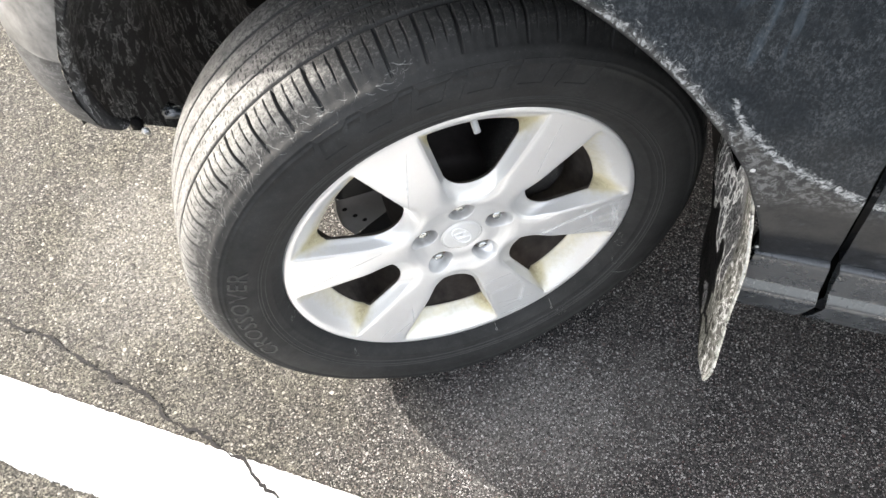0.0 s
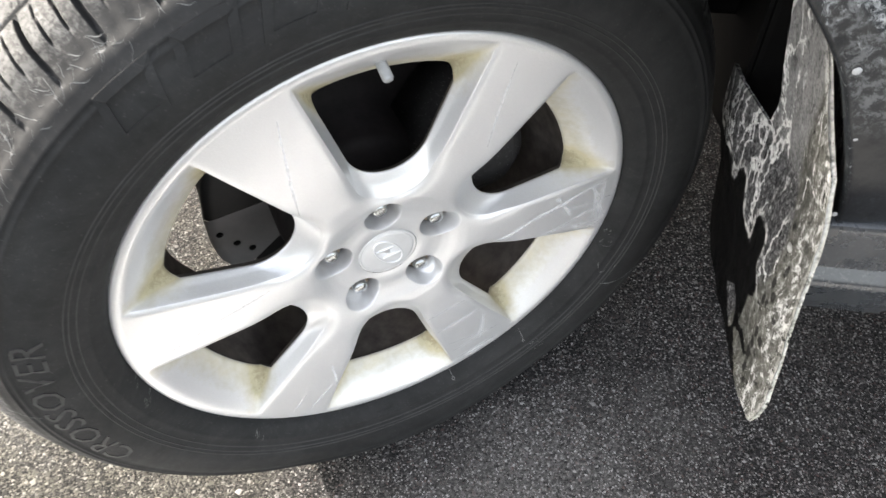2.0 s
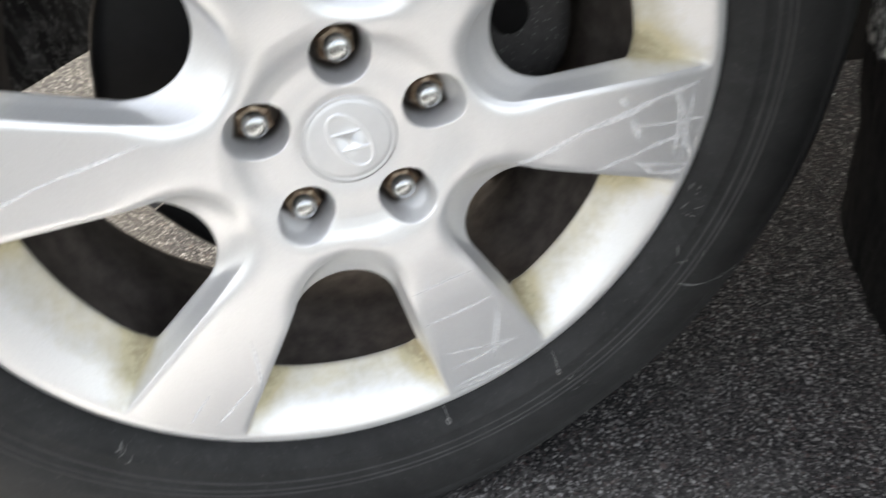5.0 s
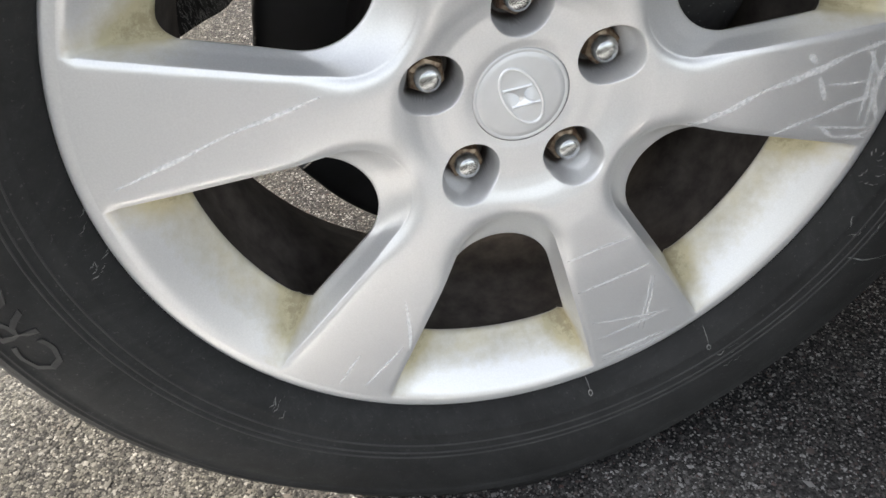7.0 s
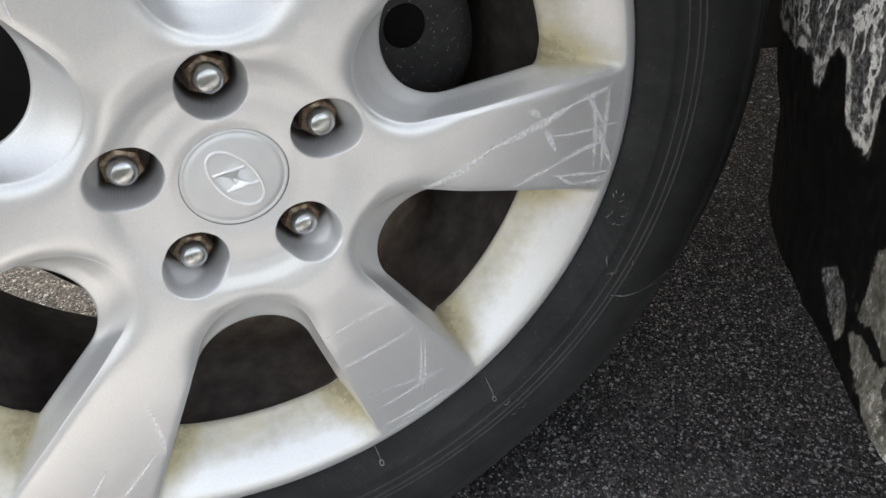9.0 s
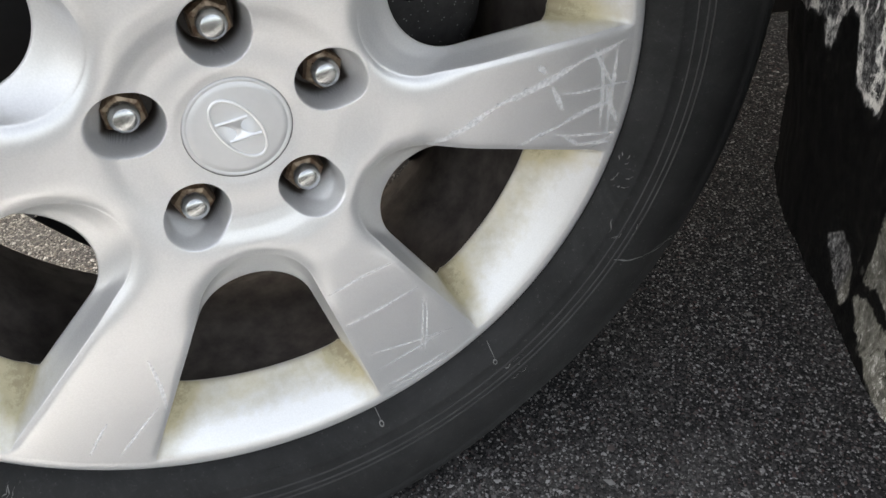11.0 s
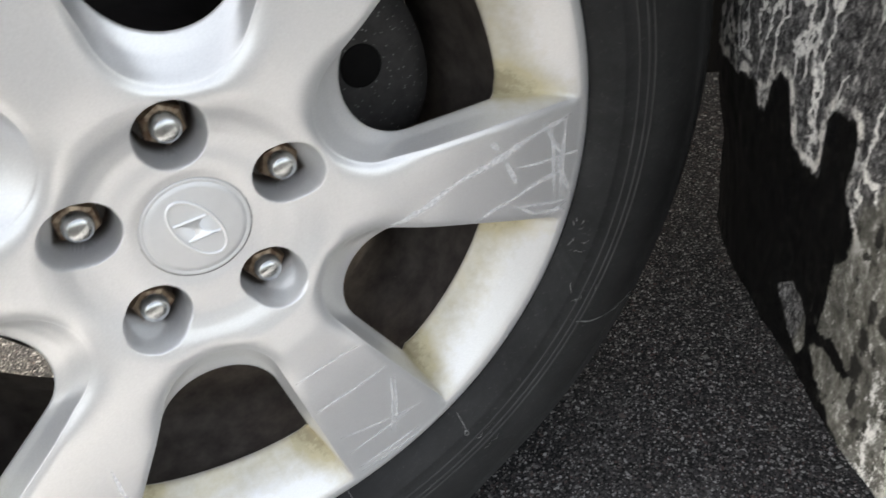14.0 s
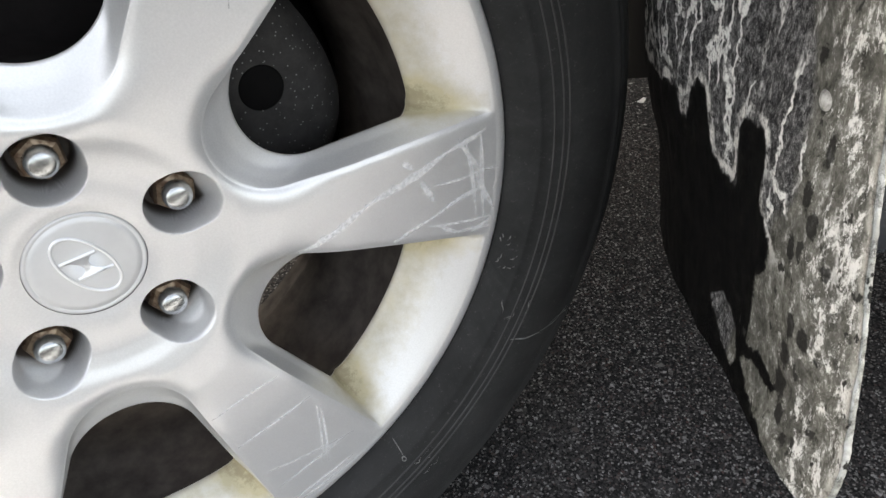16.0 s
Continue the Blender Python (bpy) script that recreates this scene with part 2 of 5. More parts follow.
def cladding():
    m = Mat("grey_plastic_cladding", 0.45, 0.0, 0.0, 1.0)
    c = m.ramp(m.noise(14, 6, 0.7), (0.3, (0.025, 0.029, 0.033)), (0.75, (0.040, 0.045, 0.050)))
    c = m.mix(m.ramp(m.noise(300, 5, 0.85), (0.545, 0.0), (0.60, 0.35)), c, (0.12, 0.127, 0.133))
    return m.done(c, m.math("ADD", 0.18, m.math("MULTIPLY", m.noise(40, 4), 0.20)), m.bump(m.noise(900, 2), 0.10, 0.0004))


def bumper_plastic():
    m = Mat("streaked_bumper_plastic", 0.55, 0.0, 0.0, 0.25)
    c = m.ramp(m.noise(16, 6, 0.7, 0.3, (1, 1, 5)), (0.38, (0.014, 0.0145, 0.015)), (0.66, (0.065, 0.066, 0.067)))
    c = m.mix(m.ramp(m.noise(260, 5, 0.8), (0.55, 0.0), (0.61, 0.45)), c, (0.2, 0.2, 0.195))
    return m.done(c, None, m.bump(m.noise(200, 5), 0.15, 0.0006))


def muddy_liner():
    m = Mat("muddy_black_liner", 0.75)
    c = m.ramp(m.noise(40, 6, 0.7), (0.3, (0.005, 0.005, 0.005)), (0.7, (0.016, 0.0155, 0.015)))
    n1 = m.noise(62, 8, 0.7, 0.5, (1.4, 1.4, 0.34))
    streak = m.ramp(n1, (0.48, 0.0), (0.62, 0.6))
    c = m.mix(streak, c, (0.060, 0.060, 0.060))
    vein = m.ramp(m.math("ABSOLUTE", m.math("SUBTRACT", n1, 0.54)), (0.0, 0.9), (0.016, 0.0))
    keep = m.ramp(m.noise(17, 4, 0.6), (0.38, 0.0), (0.50, 1.0))
    c = m.mix(m.math("MULTIPLY", vein, keep), c, (0.45, 0.45, 0.445))
    c = m.mix(m.ramp(m.noise(340, 4, 0.8), (0.62, 0.0), (0.74, 0.5)), c, (0.20, 0.19, 0.18))
    return m.done(c, None, m.bump(m.noise(60, 6, 0.7), 0.4, 0.003))


def flap_crust():
    m = Mat("crusted_mud_flap", 0.7, 0.0, 0.0, 0.07)
    wet, pale = m.attr("wet"), m.attr("pale")
    base = m.ramp(m.noise(230, 10, 0.88, 0.3, (1, 1, 0.7)), (0.43, (0.009, 0.009, 0.0095)), (0.485, (0.055, 0.055, 0.056)), (0.53, (0.115, 0.115, 0.114)), (0.60, (0.30, 0.30, 0.295)))
    silt = m.math("MULTIPLY", m.attr("silt"), m.ramp(m.noise(60, 7, 0.75, 0.4, (1, 1, 0.5)), (0.36, 0.1), (0.52, 0.85)))
    base = m.mix(silt, base, m.ramp(m.noise(160, 6, 0.8), (0.3, (0.18, 0.18, 0.177)), (0.7, (0.38, 0.38, 0.37))))
    olive = m.ramp(m.noise(125, 10, 0.86, 0.4, (1, 1, 0.6)), (0.39, (0.026, 0.026, 0.022)), (0.465, (0.098, 0.097, 0.083)), (0.545, (0.155, 0.154, 0.136)), (0.63, (0.46, 0.46, 0.44)))
    pf = m.ramp(m.math("ADD", pale, m.math("MULTIPLY", m.math("SUBTRACT", m.noise(42, 7, 0.75, 0.8, (1, 1, 0.4)), 0.5), 0.8)), (0.35, 0.0), (0.62, 1.0))
    olive = m.mix(m.ramp(m.noise(34, 6, 0.7, 0.3, (1, 1, 0.5)), (0.42, 0.5), (0.54, 0.0)), olive, (0.040, 0.040, 0.036))
    c = m.mix(pf, base, olive)
    warp = m.node("VectorMath", Vector=m.node("TexNoise", Vector=m.co, Scale=40.0, Detail=4.0, Roughness=0.6).outputs["Color"])
    warp.operation = "SCALE"
    warp.inputs["Scale"].default_value = 0.030
    bent = m.node("VectorMath", Vector=m.co)
    bent.operation = "ADD"
    m.put(bent.inputs[1], warp.outputs[0])
    high = m.attr("high")
    net = m.node("TexVoronoi", Vector=m.node("Mapping", Vector=bent.outputs[0], Scale=(1.0, 1.0, 0.27)).outputs[0], Scale=48.0)
    net.feature = "DISTANCE_TO_EDGE"
    vein = m.math("MULTIPLY", m.ramp(m.math("ADD", net.outputs["Distance"], m.math("MULTIPLY", m.math("SUBTRACT", m.noise(210, 6, 0.8), 0.5), 0.16)), (0.034, 1.0), (0.070, 0.0)), high)
    chalk = m.ramp(m.math("ADD", m.noise(95, 9, 0.84, 0.2, (1.2, 1, 0.5)), m.math("MULTIPLY", m.attr("lichen"), 0.095)), (0.60, 0.0), (0.65, 0.9))
    dry = m.math("SUBTRACT", 1.0, wet)
    chalk = m.math("MULTIPLY", chalk, m.math("ADD", 0.25, m.math("MULTIPLY", pale, 0.75)))
    white = m.math("MULTIPLY", m.math("MAXIMUM", m.math("MULTIPLY", vein, m.ramp(m.math("ADD", m.noise(22, 5, 0.7, 0.0, (1, 1, 0.5)), m.math("MULTIPLY", m.attr("inner"), 0.13)), (0.54, 0.0), (0.60, 1.0))), chalk), dry)
    c = m.mix(m.math("MULTIPLY", white, 0.95), c, (0.74, 0.74, 0.71))
    w = m.math("ADD", wet, m.math("MULTIPLY", m.math("SUBTRACT", m.noise(75, 6, 0.7, 0.6, (1.4, 1, 0.6)), 0.5), 0.60))
    wf = m.ramp(w, (0.50, 0.0), (0.57, 1.0))
    c = m.mix(m.math("MULTIPLY", m.attr("rim"), m.ramp(m.noise(90, 5, 0.8), (0.38, 0.1), (0.54, 0.8))), c, (0.50, 0.495, 0.45))
    rimw = m.math("MULTIPLY", m.ramp(w, (0.22, 0.0), (0.31, 1.0), (0.46, 1.0), (0.505, 0.0)), m.math("MULTIPLY", high, m.ramp(m.noise(34, 5, 0.7), (0.44, 0.0), (0.54, 0.95))))
    c = m.mix(rimw, c, (0.72, 0.71, 0.67))
    c = m.mix(wf, c, m.ramp(m.noise(120, 5), (0.45, (0.0018, 0.0018, 0.0020)), (0.62, (0.0055, 0.0052, 0.0048)), (0.75, (0.022, 0.021, 0.019))))
    pit = m.ramp(m.noise(95, 4, 0.6, 0.0, (1, 1, 0.6)), (0.345, 1.0), (0.375, 0.0))
    c = m.mix(m.math("MULTIPLY", pit, pf), c, (0.03, 0.03, 0.027))
    c = m.mix(m.math("MULTIPLY", m.ramp(m.noise(380, 5, 0.8), (0.40, 1.0), (0.50, 0.0)), m.math("SUBTRACT", 0.55, m.math("MULTIPLY", pf, 0.40))), c, (0.012, 0.012, 0.0115))
    chip = m.ramp(m.math("ADD", m.attr("chip"), m.math("MULTIPLY", m.math("SUBTRACT", m.noise(150, 5, 0.7), 0.5), 1.1)), (0.44, 0.0), (0.58, 0.9))
    c = m.mix(chip, c, (0.014, 0.0135, 0.0125))
    rough = m.math("SUBTRACT", 0.90, m.math("MULTIPLY", wf, 0.15))
    n = m.bump(m.noise(120, 7, 0.8, 0.4, (1, 1, 0.5)), 0.55, 0.002)
    return m.done(c, rough, m.bump(m.math("MAXIMUM", white, pf), 0.35, 0.0008, n))


def plain(name, c, rough=0.6, metal=0.0, vary=0.35, scale=60, relief=0.2, coat=0.0, spec=0.5):
    m = Mat(name, rough, metal, coat, spec)
    lo, hi = (tuple(v * (1 + s * vary) for v in c) for s in (-1, 1))
    return m.done(m.ramp(m.noise(scale, 6, 0.7), (0.3, lo), (0.7, hi)), None, m.bump(m.noise(scale * 6, 4), relief, 0.0005))


def rusty_nut():
    m = Mat("rust_stained_nut_steel", 0.35, 0.8)
    f = m.ramp(m.noise(210, 5, 0.7), (0.42, 0.0), (0.62, 1.0))
    c = m.mix(f, (0.20, 0.155, 0.11), (0.075, 0.036, 0.016))
    return m.done(c, m.math("ADD", 0.28, m.math("MULTIPLY", f, 0.4)), m.bump(m.noise(500, 3), 0.3, 0.0004), m.math("SUBTRACT", 0.85, m.math("MULTIPLY", f, 0.6)))


M_BARREL, M_ALLOY, M_RUBBER, M_LETTER, M_ASPHALT, M_GRIT, M_LINE = barrel_dirt(), alloy_paint(), rubber(), raised_letter(), asphalt(), grit(), line_paint()
M_PAINT, M_CLAD, M_BUMPER, M_LINER, M_FLAP, M_NUT = dirty_paint(), cladding(), bumper_plastic(), muddy_liner(), flap_crust(), rusty_nut()
M_CAP = plain("satin_silver_cap", (0.63, 0.633, 0.628), 0.44, 0.32, 0.05, 40, 0.03)
M_EMBLEM = plain("bright_emblem_metal", (0.86, 0.865, 0.865), 0.28, 0.45, 0.04, 40, 0.02)
M_CHROME = plain("worn_chrome", (0.50, 0.515, 0.515), 0.24, 0.95, 0.12, 300, 0.15)
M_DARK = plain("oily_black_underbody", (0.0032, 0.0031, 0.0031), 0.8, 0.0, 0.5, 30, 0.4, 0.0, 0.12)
M_ROTOR = plain("dusty_brake_disc_steel", (0.019, 0.0165, 0.0158), 0.75, 0.05, 0.3, 45, 0.25, 0.0, 0.2)
M_CALIPER = caliper_iron()
M_SHIELD = plain("dust_shield_sheet", (0.010, 0.010, 0.0104), 0.50, 0.1, 0.3, 40, 0.2, 0.0, 0.3)
M_SCRATCH = scratch_mark()
M_PLATE = plain("grey_sheet_plate", (0.17, 0.165, 0.165), 0.5, 0.1, 0.12, 40, 0.1)
M_CRUST = plain("white_mud_crust", (0.28, 0.277, 0.262), 0.85, 0.0, 0.85, 130, 0.8)
M_SCRAP = plain("white_paper", (0.80, 0.80, 0.79), 0.8, 0.0, 0.08, 200, 0.2)
M_RIB = plain("dusty_rubber_rib", (0.025, 0.025, 0.0247), 0.7, 0.0, 0.45, 60, 0.2)
M_SCUFF = plain("grey_rubber_scuff", (0.17, 0.17, 0.165), 0.85, 0.0, 0.4, 300, 0.4)
M_FRAY = plain("frayed_rubber", (0.13, 0.134, 0.132), 0.9, 0.0, 0.5, 120, 0.3)
M_CRACK = plain("crack_dirt", (0.010, 0.009, 0.009), 1.0, 0.0, 0.3, 200, 0.3)
# paler tones for the bumper: reflected sky, then direct sun, as base colour
M_STREAK = plain("sky_streaked_bumper", (0.105, 0.105, 0.102), 0.5, 0.1, 0.75, 26, 0.1, 0.1)
M_SUNLIT = plain("sunlit_fascia", (0.50, 0.51, 0.52), 0.4, 0.1, 0.14, 22, 0.1, 0.2)
M_VALVE = plain("grey_valve_cap", (0.42, 0.43, 0.43), 0.45, 0.3, 0.1, 200, 0.1)


# ---- mesh helpers ----
def mesh_part(name, verts, faces, material, parent=None, label="", smooth=True, attrs=None):
    """Links a mesh under a thing or a part. Attributes are one number a vertex."""
    me = bpy.data.meshes.new(name)
    if isinstance(verts, np.ndarray):
        verts = verts.tolist()
    me.from_pydata(verts, [], faces)
    for k, v in (attrs or {}).items():
        me.attributes.new(k, "FLOAT", "POINT").data.foreach_set("value", np.asarray(v, dtype=np.float32))
    for m in material if isinstance(material, (list, tuple)) else (material,):
        me.materials.append(m)
    me.polygons.foreach_set("use_smooth", [smooth] * len(me.polygons))
    ob = new(name, me)
    if parent is not None:
        ob.parent = parent
    if label:
        ob["label"] = label
    return ob


def part(name, bm, material, parent=None, label="", smooth=False):
    me = bpy.data.meshes.new(name)
    bm.to_mesh(me)
    bm.free()
    me.materials.append(material)
    me.polygons.foreach_set("use_smooth", [smooth] * len(me.polygons))
    ob = new(name, me)
    if parent is not None:
        ob.parent = parent
    if label:
        ob["label"] = label
    return ob


def grid_faces(nu, nv, wrap_u=False, flip=False, base=0):
    """Quads over nu rows of nv points."""
    out = []
    for i in range(nu if wrap_u else nu - 1):
        a, b = base + i * nv, base + ((i + 1) % nu) * nv
        for j in range(nv - 1):
            q = (a + j, a + j + 1, b + j + 1, b + j)
            out.append(q[::-1] if flip else q)
    return out


def lathe(prof, n=64, c=(0, 0, 0), flip=False):
    """A turned shape round the y axis through c: prof is rows of radius, y."""
    v = [(c[0] + r * math.cos(2 * math.pi * i / n), c[1] + y, c[2] + r * math.sin(2 * math.pi * i / n)) for i in range(n) for r, y in prof]
    return v, grid_faces(n, len(prof), True, flip)


def joined(*shapes):
    v, f = [], []
    for sv, sf in shapes:
        k = len(v)
        v += [tuple(p) for p in sv]
        f += [tuple(i + k for i in q) for q in sf]
    return v, f


def box(x0, x1, y0, y1, z0, z1, bevel=0.004):
    bm = bmesh.new()
    bmesh.ops.create_cube(bm, size=1)
    for v in bm.verts:
        v.co = ((x0 + x1) / 2 + v.co.x * (x1 - x0), (y0 + y1) / 2 + v.co.y * (y1 - y0), (z0 + z1) / 2 + v.co.z * (z1 - z0))
    if bevel:
        bmesh.ops.bevel(bm, geom=bm.edges[:], offset=bevel, segments=2, affect="EDGES", profile=0.6)
    return bm


def smoothstep(x):
    x = np.clip(x, 0, 1)
    return x * x * (3 - 2 * x)

# ---- the setting: ground, painted line, crack ----
ground = mesh_part("ground", [(-400, -400, 0), (400, -400, 0), (400, 400, 0), (-400, 400, 0)], [(0, 1, 2, 3)], M_ASPHALT, smooth=False)
tagged(ground, "worn dark grey asphalt car park with exposed stones", "asphalt", kind="structure")

LINE_IN, LINE_OUT, LINE_TURN = 0.2885, 0.4230, -0.038   # the line runs slightly askew to the car


def painted_line():
    steps = [-9.0, -4.0] + [-1.5 + 3.2 * i / 1600 for i in range(1601)] + [4.0, 9.0]
    v = []
    for a in steps:
        w0 = 0.0016 * noise.noise((a * 60, 0, 0)) + 0.0024 * noise.noise((a * 210, 3, 0)) + 0.0016 * noise.noise((a * 500, 4, 0))
        w1 = 0.004 * noise.noise((a * 22, 9, 0)) + 0.0040 * noise.noise((a * 190, 5, 0)) + 0.003 * noise.noise((a * 480, 6, 0))
        for b, z in ((LINE_IN + w0, 0.0), (LINE_IN + w0 + 0.0015, 0.0034), (LINE_OUT + w1 - 0.0015, 0.0034), (LINE_OUT + w1, 0.0)):
            v.append(CAR @ Vector((a, b + LINE_TURN * (a - 0.5), z)))
    n = len(steps)
    ob = mesh_part("parking_line", [tuple(p) for p in v], grid_faces(n, 4), M_LINE, smooth=False)
    return tagged(ob, "worn white painted parking line on asphalt", "parking line", kind="structure")


def crack():
    """A thin wandering crack from under the car across the painted line."""
    v, f = [], []
    n = 260
    for i in range(n):
        s = i / (n - 1)
        x = -0.84 + 0.56 * s
        y = float(np.interp(x, (-0.84, -0.75, -0.675, -0.601, -0.561, -0.532, -0.489, -0.421, -0.398, -0.28), (0.35, 0.283, 0.2, 0.124, 0.086, 0.030, -0.004, -0.081, -0.131, -0.26)))
        wob = 0.006 * noise.noise((s * 14, 1, 0)) + 0.007 * noise.noise((s * 34, 2, 0)) + 0.004 * noise.noise((s * 120, 3, 0))
        p = Vector((x, y, 0.0046)) + Vector((0.62, 0.55, 0)) * wob * 1.3
        wide = max(0.0008, 0.0027 + 0.0030 * noise.noise((s * 22, 7, 0))) * (1 if s > 0.12 else s / 0.12 + 0.2)
        side = Vector((0.67, 0.74, 0)) * wide
        v += [tuple(p - side), tuple(p + side)]
        if i:
            f.append((2 * i - 2, 2 * i - 1, 2 * i + 1, 2 * i))
    ob = mesh_part("pavement_crack", v, f, M_CRACK, smooth=False)
    return tagged(ob, "narrow dark crack in the asphalt crossing the line", "crack", kind="structure")


def stones():
    """The aggregate that stands proud of the asphalt, one loose mesh."""
    rng = np.random.default_rng(7)
    areas = ((-0.35, 0.80, -0.42, 0.62, 230000, 0.00132), (-1.2, -0.35, -0.30, 1.35, 150000, 0.0020), (-0.35, 0.30, 0.62, 1.4, 22000, 0.0024), (0.8, 1.6, -0.7, 0.7, 16000, 0.0028))
    cs, rs = [], []
    for x0, x1, y0, y1, n, r in areas:
        blur = 0.16 if x0 < -1 else 0.0   # a soft border out in the open
        cs.append(np.c_[rng.uniform(x0, x1, n), rng.uniform(y0, y1, n)] + rng.normal(0, 1, (n, 2)) * blur)
        rs.append(r * rng.lognormal(0, 0.28, n))
    far = rng.normal((0.1, 0.4), 1.1, (70000, 2))   # sparser further out
    far = far[~np.any([(far[:, 0] > x0) & (far[:, 0] < x1) & (far[:, 1] > y0) & (far[:, 1] < y1) for x0, x1, y0, y1, _, _ in areas], axis=0)]
    cs.append(far)
    rs.append(0.0032 * rng.lognormal(0, 0.28, len(far)))
    c, r = np.concatenate(cs), np.concatenate(rs)
    big = rng.random(len(r)) < 0.0012
    r[big] *= rng.uniform(1.6, 2.4, big.sum())
    fwd, out = np.array([math.cos(radians(146)), math.sin(radians(146))]), np.array([-math.sin(radians(146)), math.cos(radians(146))])
    b = c @ out - LINE_TURN * (c @ fwd - 0.5)
    keep = (b < LINE_IN - 0.004) | (b > LINE_OUT + 0.006)
    c, r = c[keep], r[keep]
    n = len(r)
    octa = np.array([(1, 0, 0), (0, 1, 0), (-1, 0, 0), (0, -1, 0), (0, 0, 1), (0, 0, -0.3)], float)
    tri = np.array([(0, 1, 4), (1, 2, 4), (2, 3, 4), (3, 0, 4)])
    v = octa[None, :5] * np.ones((n, 1, 1))
    v = v * (1 + rng.uniform(-0.35, 0.35, (n, 5, 1)))
    v[:, :4, 2] = rng.uniform(-0.25, 0.45, (n, 4))
    v[:, 4, :2] = rng.uniform(-0.35, 0.35, (n, 2))
    v[:, 4, 2] = rng.uniform(0.45, 0.9, n)
    th = rng.uniform(0, 2 * np.pi, n)
    el = rng.uniform(0.7, 1.35, n)
    x, y = v[..., 0] * el[:, None], v[..., 1] / el[:, None]
    w = np.stack([x * np.cos(th)[:, None] - y * np.sin(th)[:, None], x * np.sin(th)[:, None] + y * np.cos(th)[:, None], v[..., 2] * 0.62], -1) * r[:, None, None]
    w[..., :2] += c[:, None]
    me = bpy.data.meshes.new("asphalt_stones")
    faces = (tri[None] + 5 * np.arange(n)[:, None, None]).reshape(-1, 3)
    me.vertices.add(5 * n)
    me.vertices.foreach_set("co", w.ravel())
    me.loops.add(faces.size)
    me.loops.foreach_set("vertex_index", faces.ravel().astype(np.int32))
    me.polygons.add(len(faces))
    me.polygons.foreach_set("loop_start", np.arange(0, faces.size, 3, dtype=np.int32))
    me.update(calc_edges=True)
    me.materials.append(M_GRIT)
    return tagged(new("asphalt_stones", me), "small grey and tan stones standing proud of the asphalt", "gravel", kind="stuff")


painted_line()
crack()
stones()


def scrap():
    """A torn bit of white paper, lifted at its ends."""
    n, m = 14, 6
    v = []
    for i in range(n + 1):
        s = i / n
        half = 0.0042 * (0.35 + 0.65 * math.sin(math.pi * min(0.95, max(0.08, s)))) * (1 + 0.35 * noise.noise((s * 9, 2, 0)))
        for j in range(m + 1):
            w = 2 * j / m - 1
            v.append((0.865 + 0.021 * (s - 0.5) - 0.002 * w, 0.449 + half * w + 0.004 * (s - 0.5), 0.0035 + 0.0035 * (2 * s - 1) ** 2 + 0.0006 * w))
    ob = mesh_part("paper_scrap", v, grid_faces(n + 1, m + 1), M_SCRAP)
    sol = ob.modifiers.new("thickness", "SOLIDIFY")
    sol.thickness = 0.0003
    tagged(ob, "small torn scrap of white paper lying on the asphalt", "litter")


scrap()

# ---- the car ----
car = new("car")
tagged(car, "dark dusty car parked with its front wheel turned", "car")


# -- alloy wheel --
SPOKES, SPOKE_0 = 6, radians(-37.5)          # the middle of the first opening
FLANGE, VOID = 0.2455, 0.2055
BETA = math.atan(0.378)


_R = np.linspace(0, 0.27, 1351)
_Y = np.interp(_R, [0, 0.0303, 0.035, 0.041, 0.048, 0.056, 0.064, 0.072, 0.081, 0.10, 0.15, 0.2, 0.2455], [0.0000, -0.0004, -0.0016, -0.0022, -0.0022, -0.0030, -0.0053, -0.0088, -0.0115, -0.0140, -0.0170, -0.0186, -0.0192])
_K = np.exp(-((np.arange(-20, 21) / 9.0) ** 2))
_Y = np.convolve(np.pad(_Y, 20, mode="edge"), _K / _K.sum(), mode="valid")


def face_y(r):
    """The depth of the wheel's face by radius: flat spokes that step down to a level pad round the cap."""
    return np.interp(r, _R, _Y)


def opening_far(u, v):
    """How far a point of an opening's own frame lies outside its edge."""
    v = np.abs(v)
    u0, uc, rho = 0.0145, 0.1190, 0.0370
    line = (v - (u - u0) * math.tan(BETA)) * math.cos(BETA)
    along = (u - uc) * math.cos(BETA) + v * math.sin(BETA)
    return np.where(along < 0, np.hypot(u - uc, v) - rho, line)


def soft_edge(x, z):
    """The rounding of the face towards the openings, deepest at their inner ends."""
    th, r = np.arctan2(z, x), np.hypot(x, z)
    k = np.round((th - SPOKE_0) / (math.pi / 3))
    d = th - SPOKE_0 - k * math.pi / 3
    u, v = r * np.cos(d), r * np.sin(d)
    far = np.maximum(opening_far(u, v), 0)
    inner = smoothstep((0.135 - u) / 0.03)
    whole = smoothstep((FLANGE - 0.0005 - r) / 0.008)
    return whole * 0.0016 * np.exp(-((far / 0.0024) ** 1.4)) + inner * 0.0026 * np.exp(-((far / 0.0065) ** 1.6))


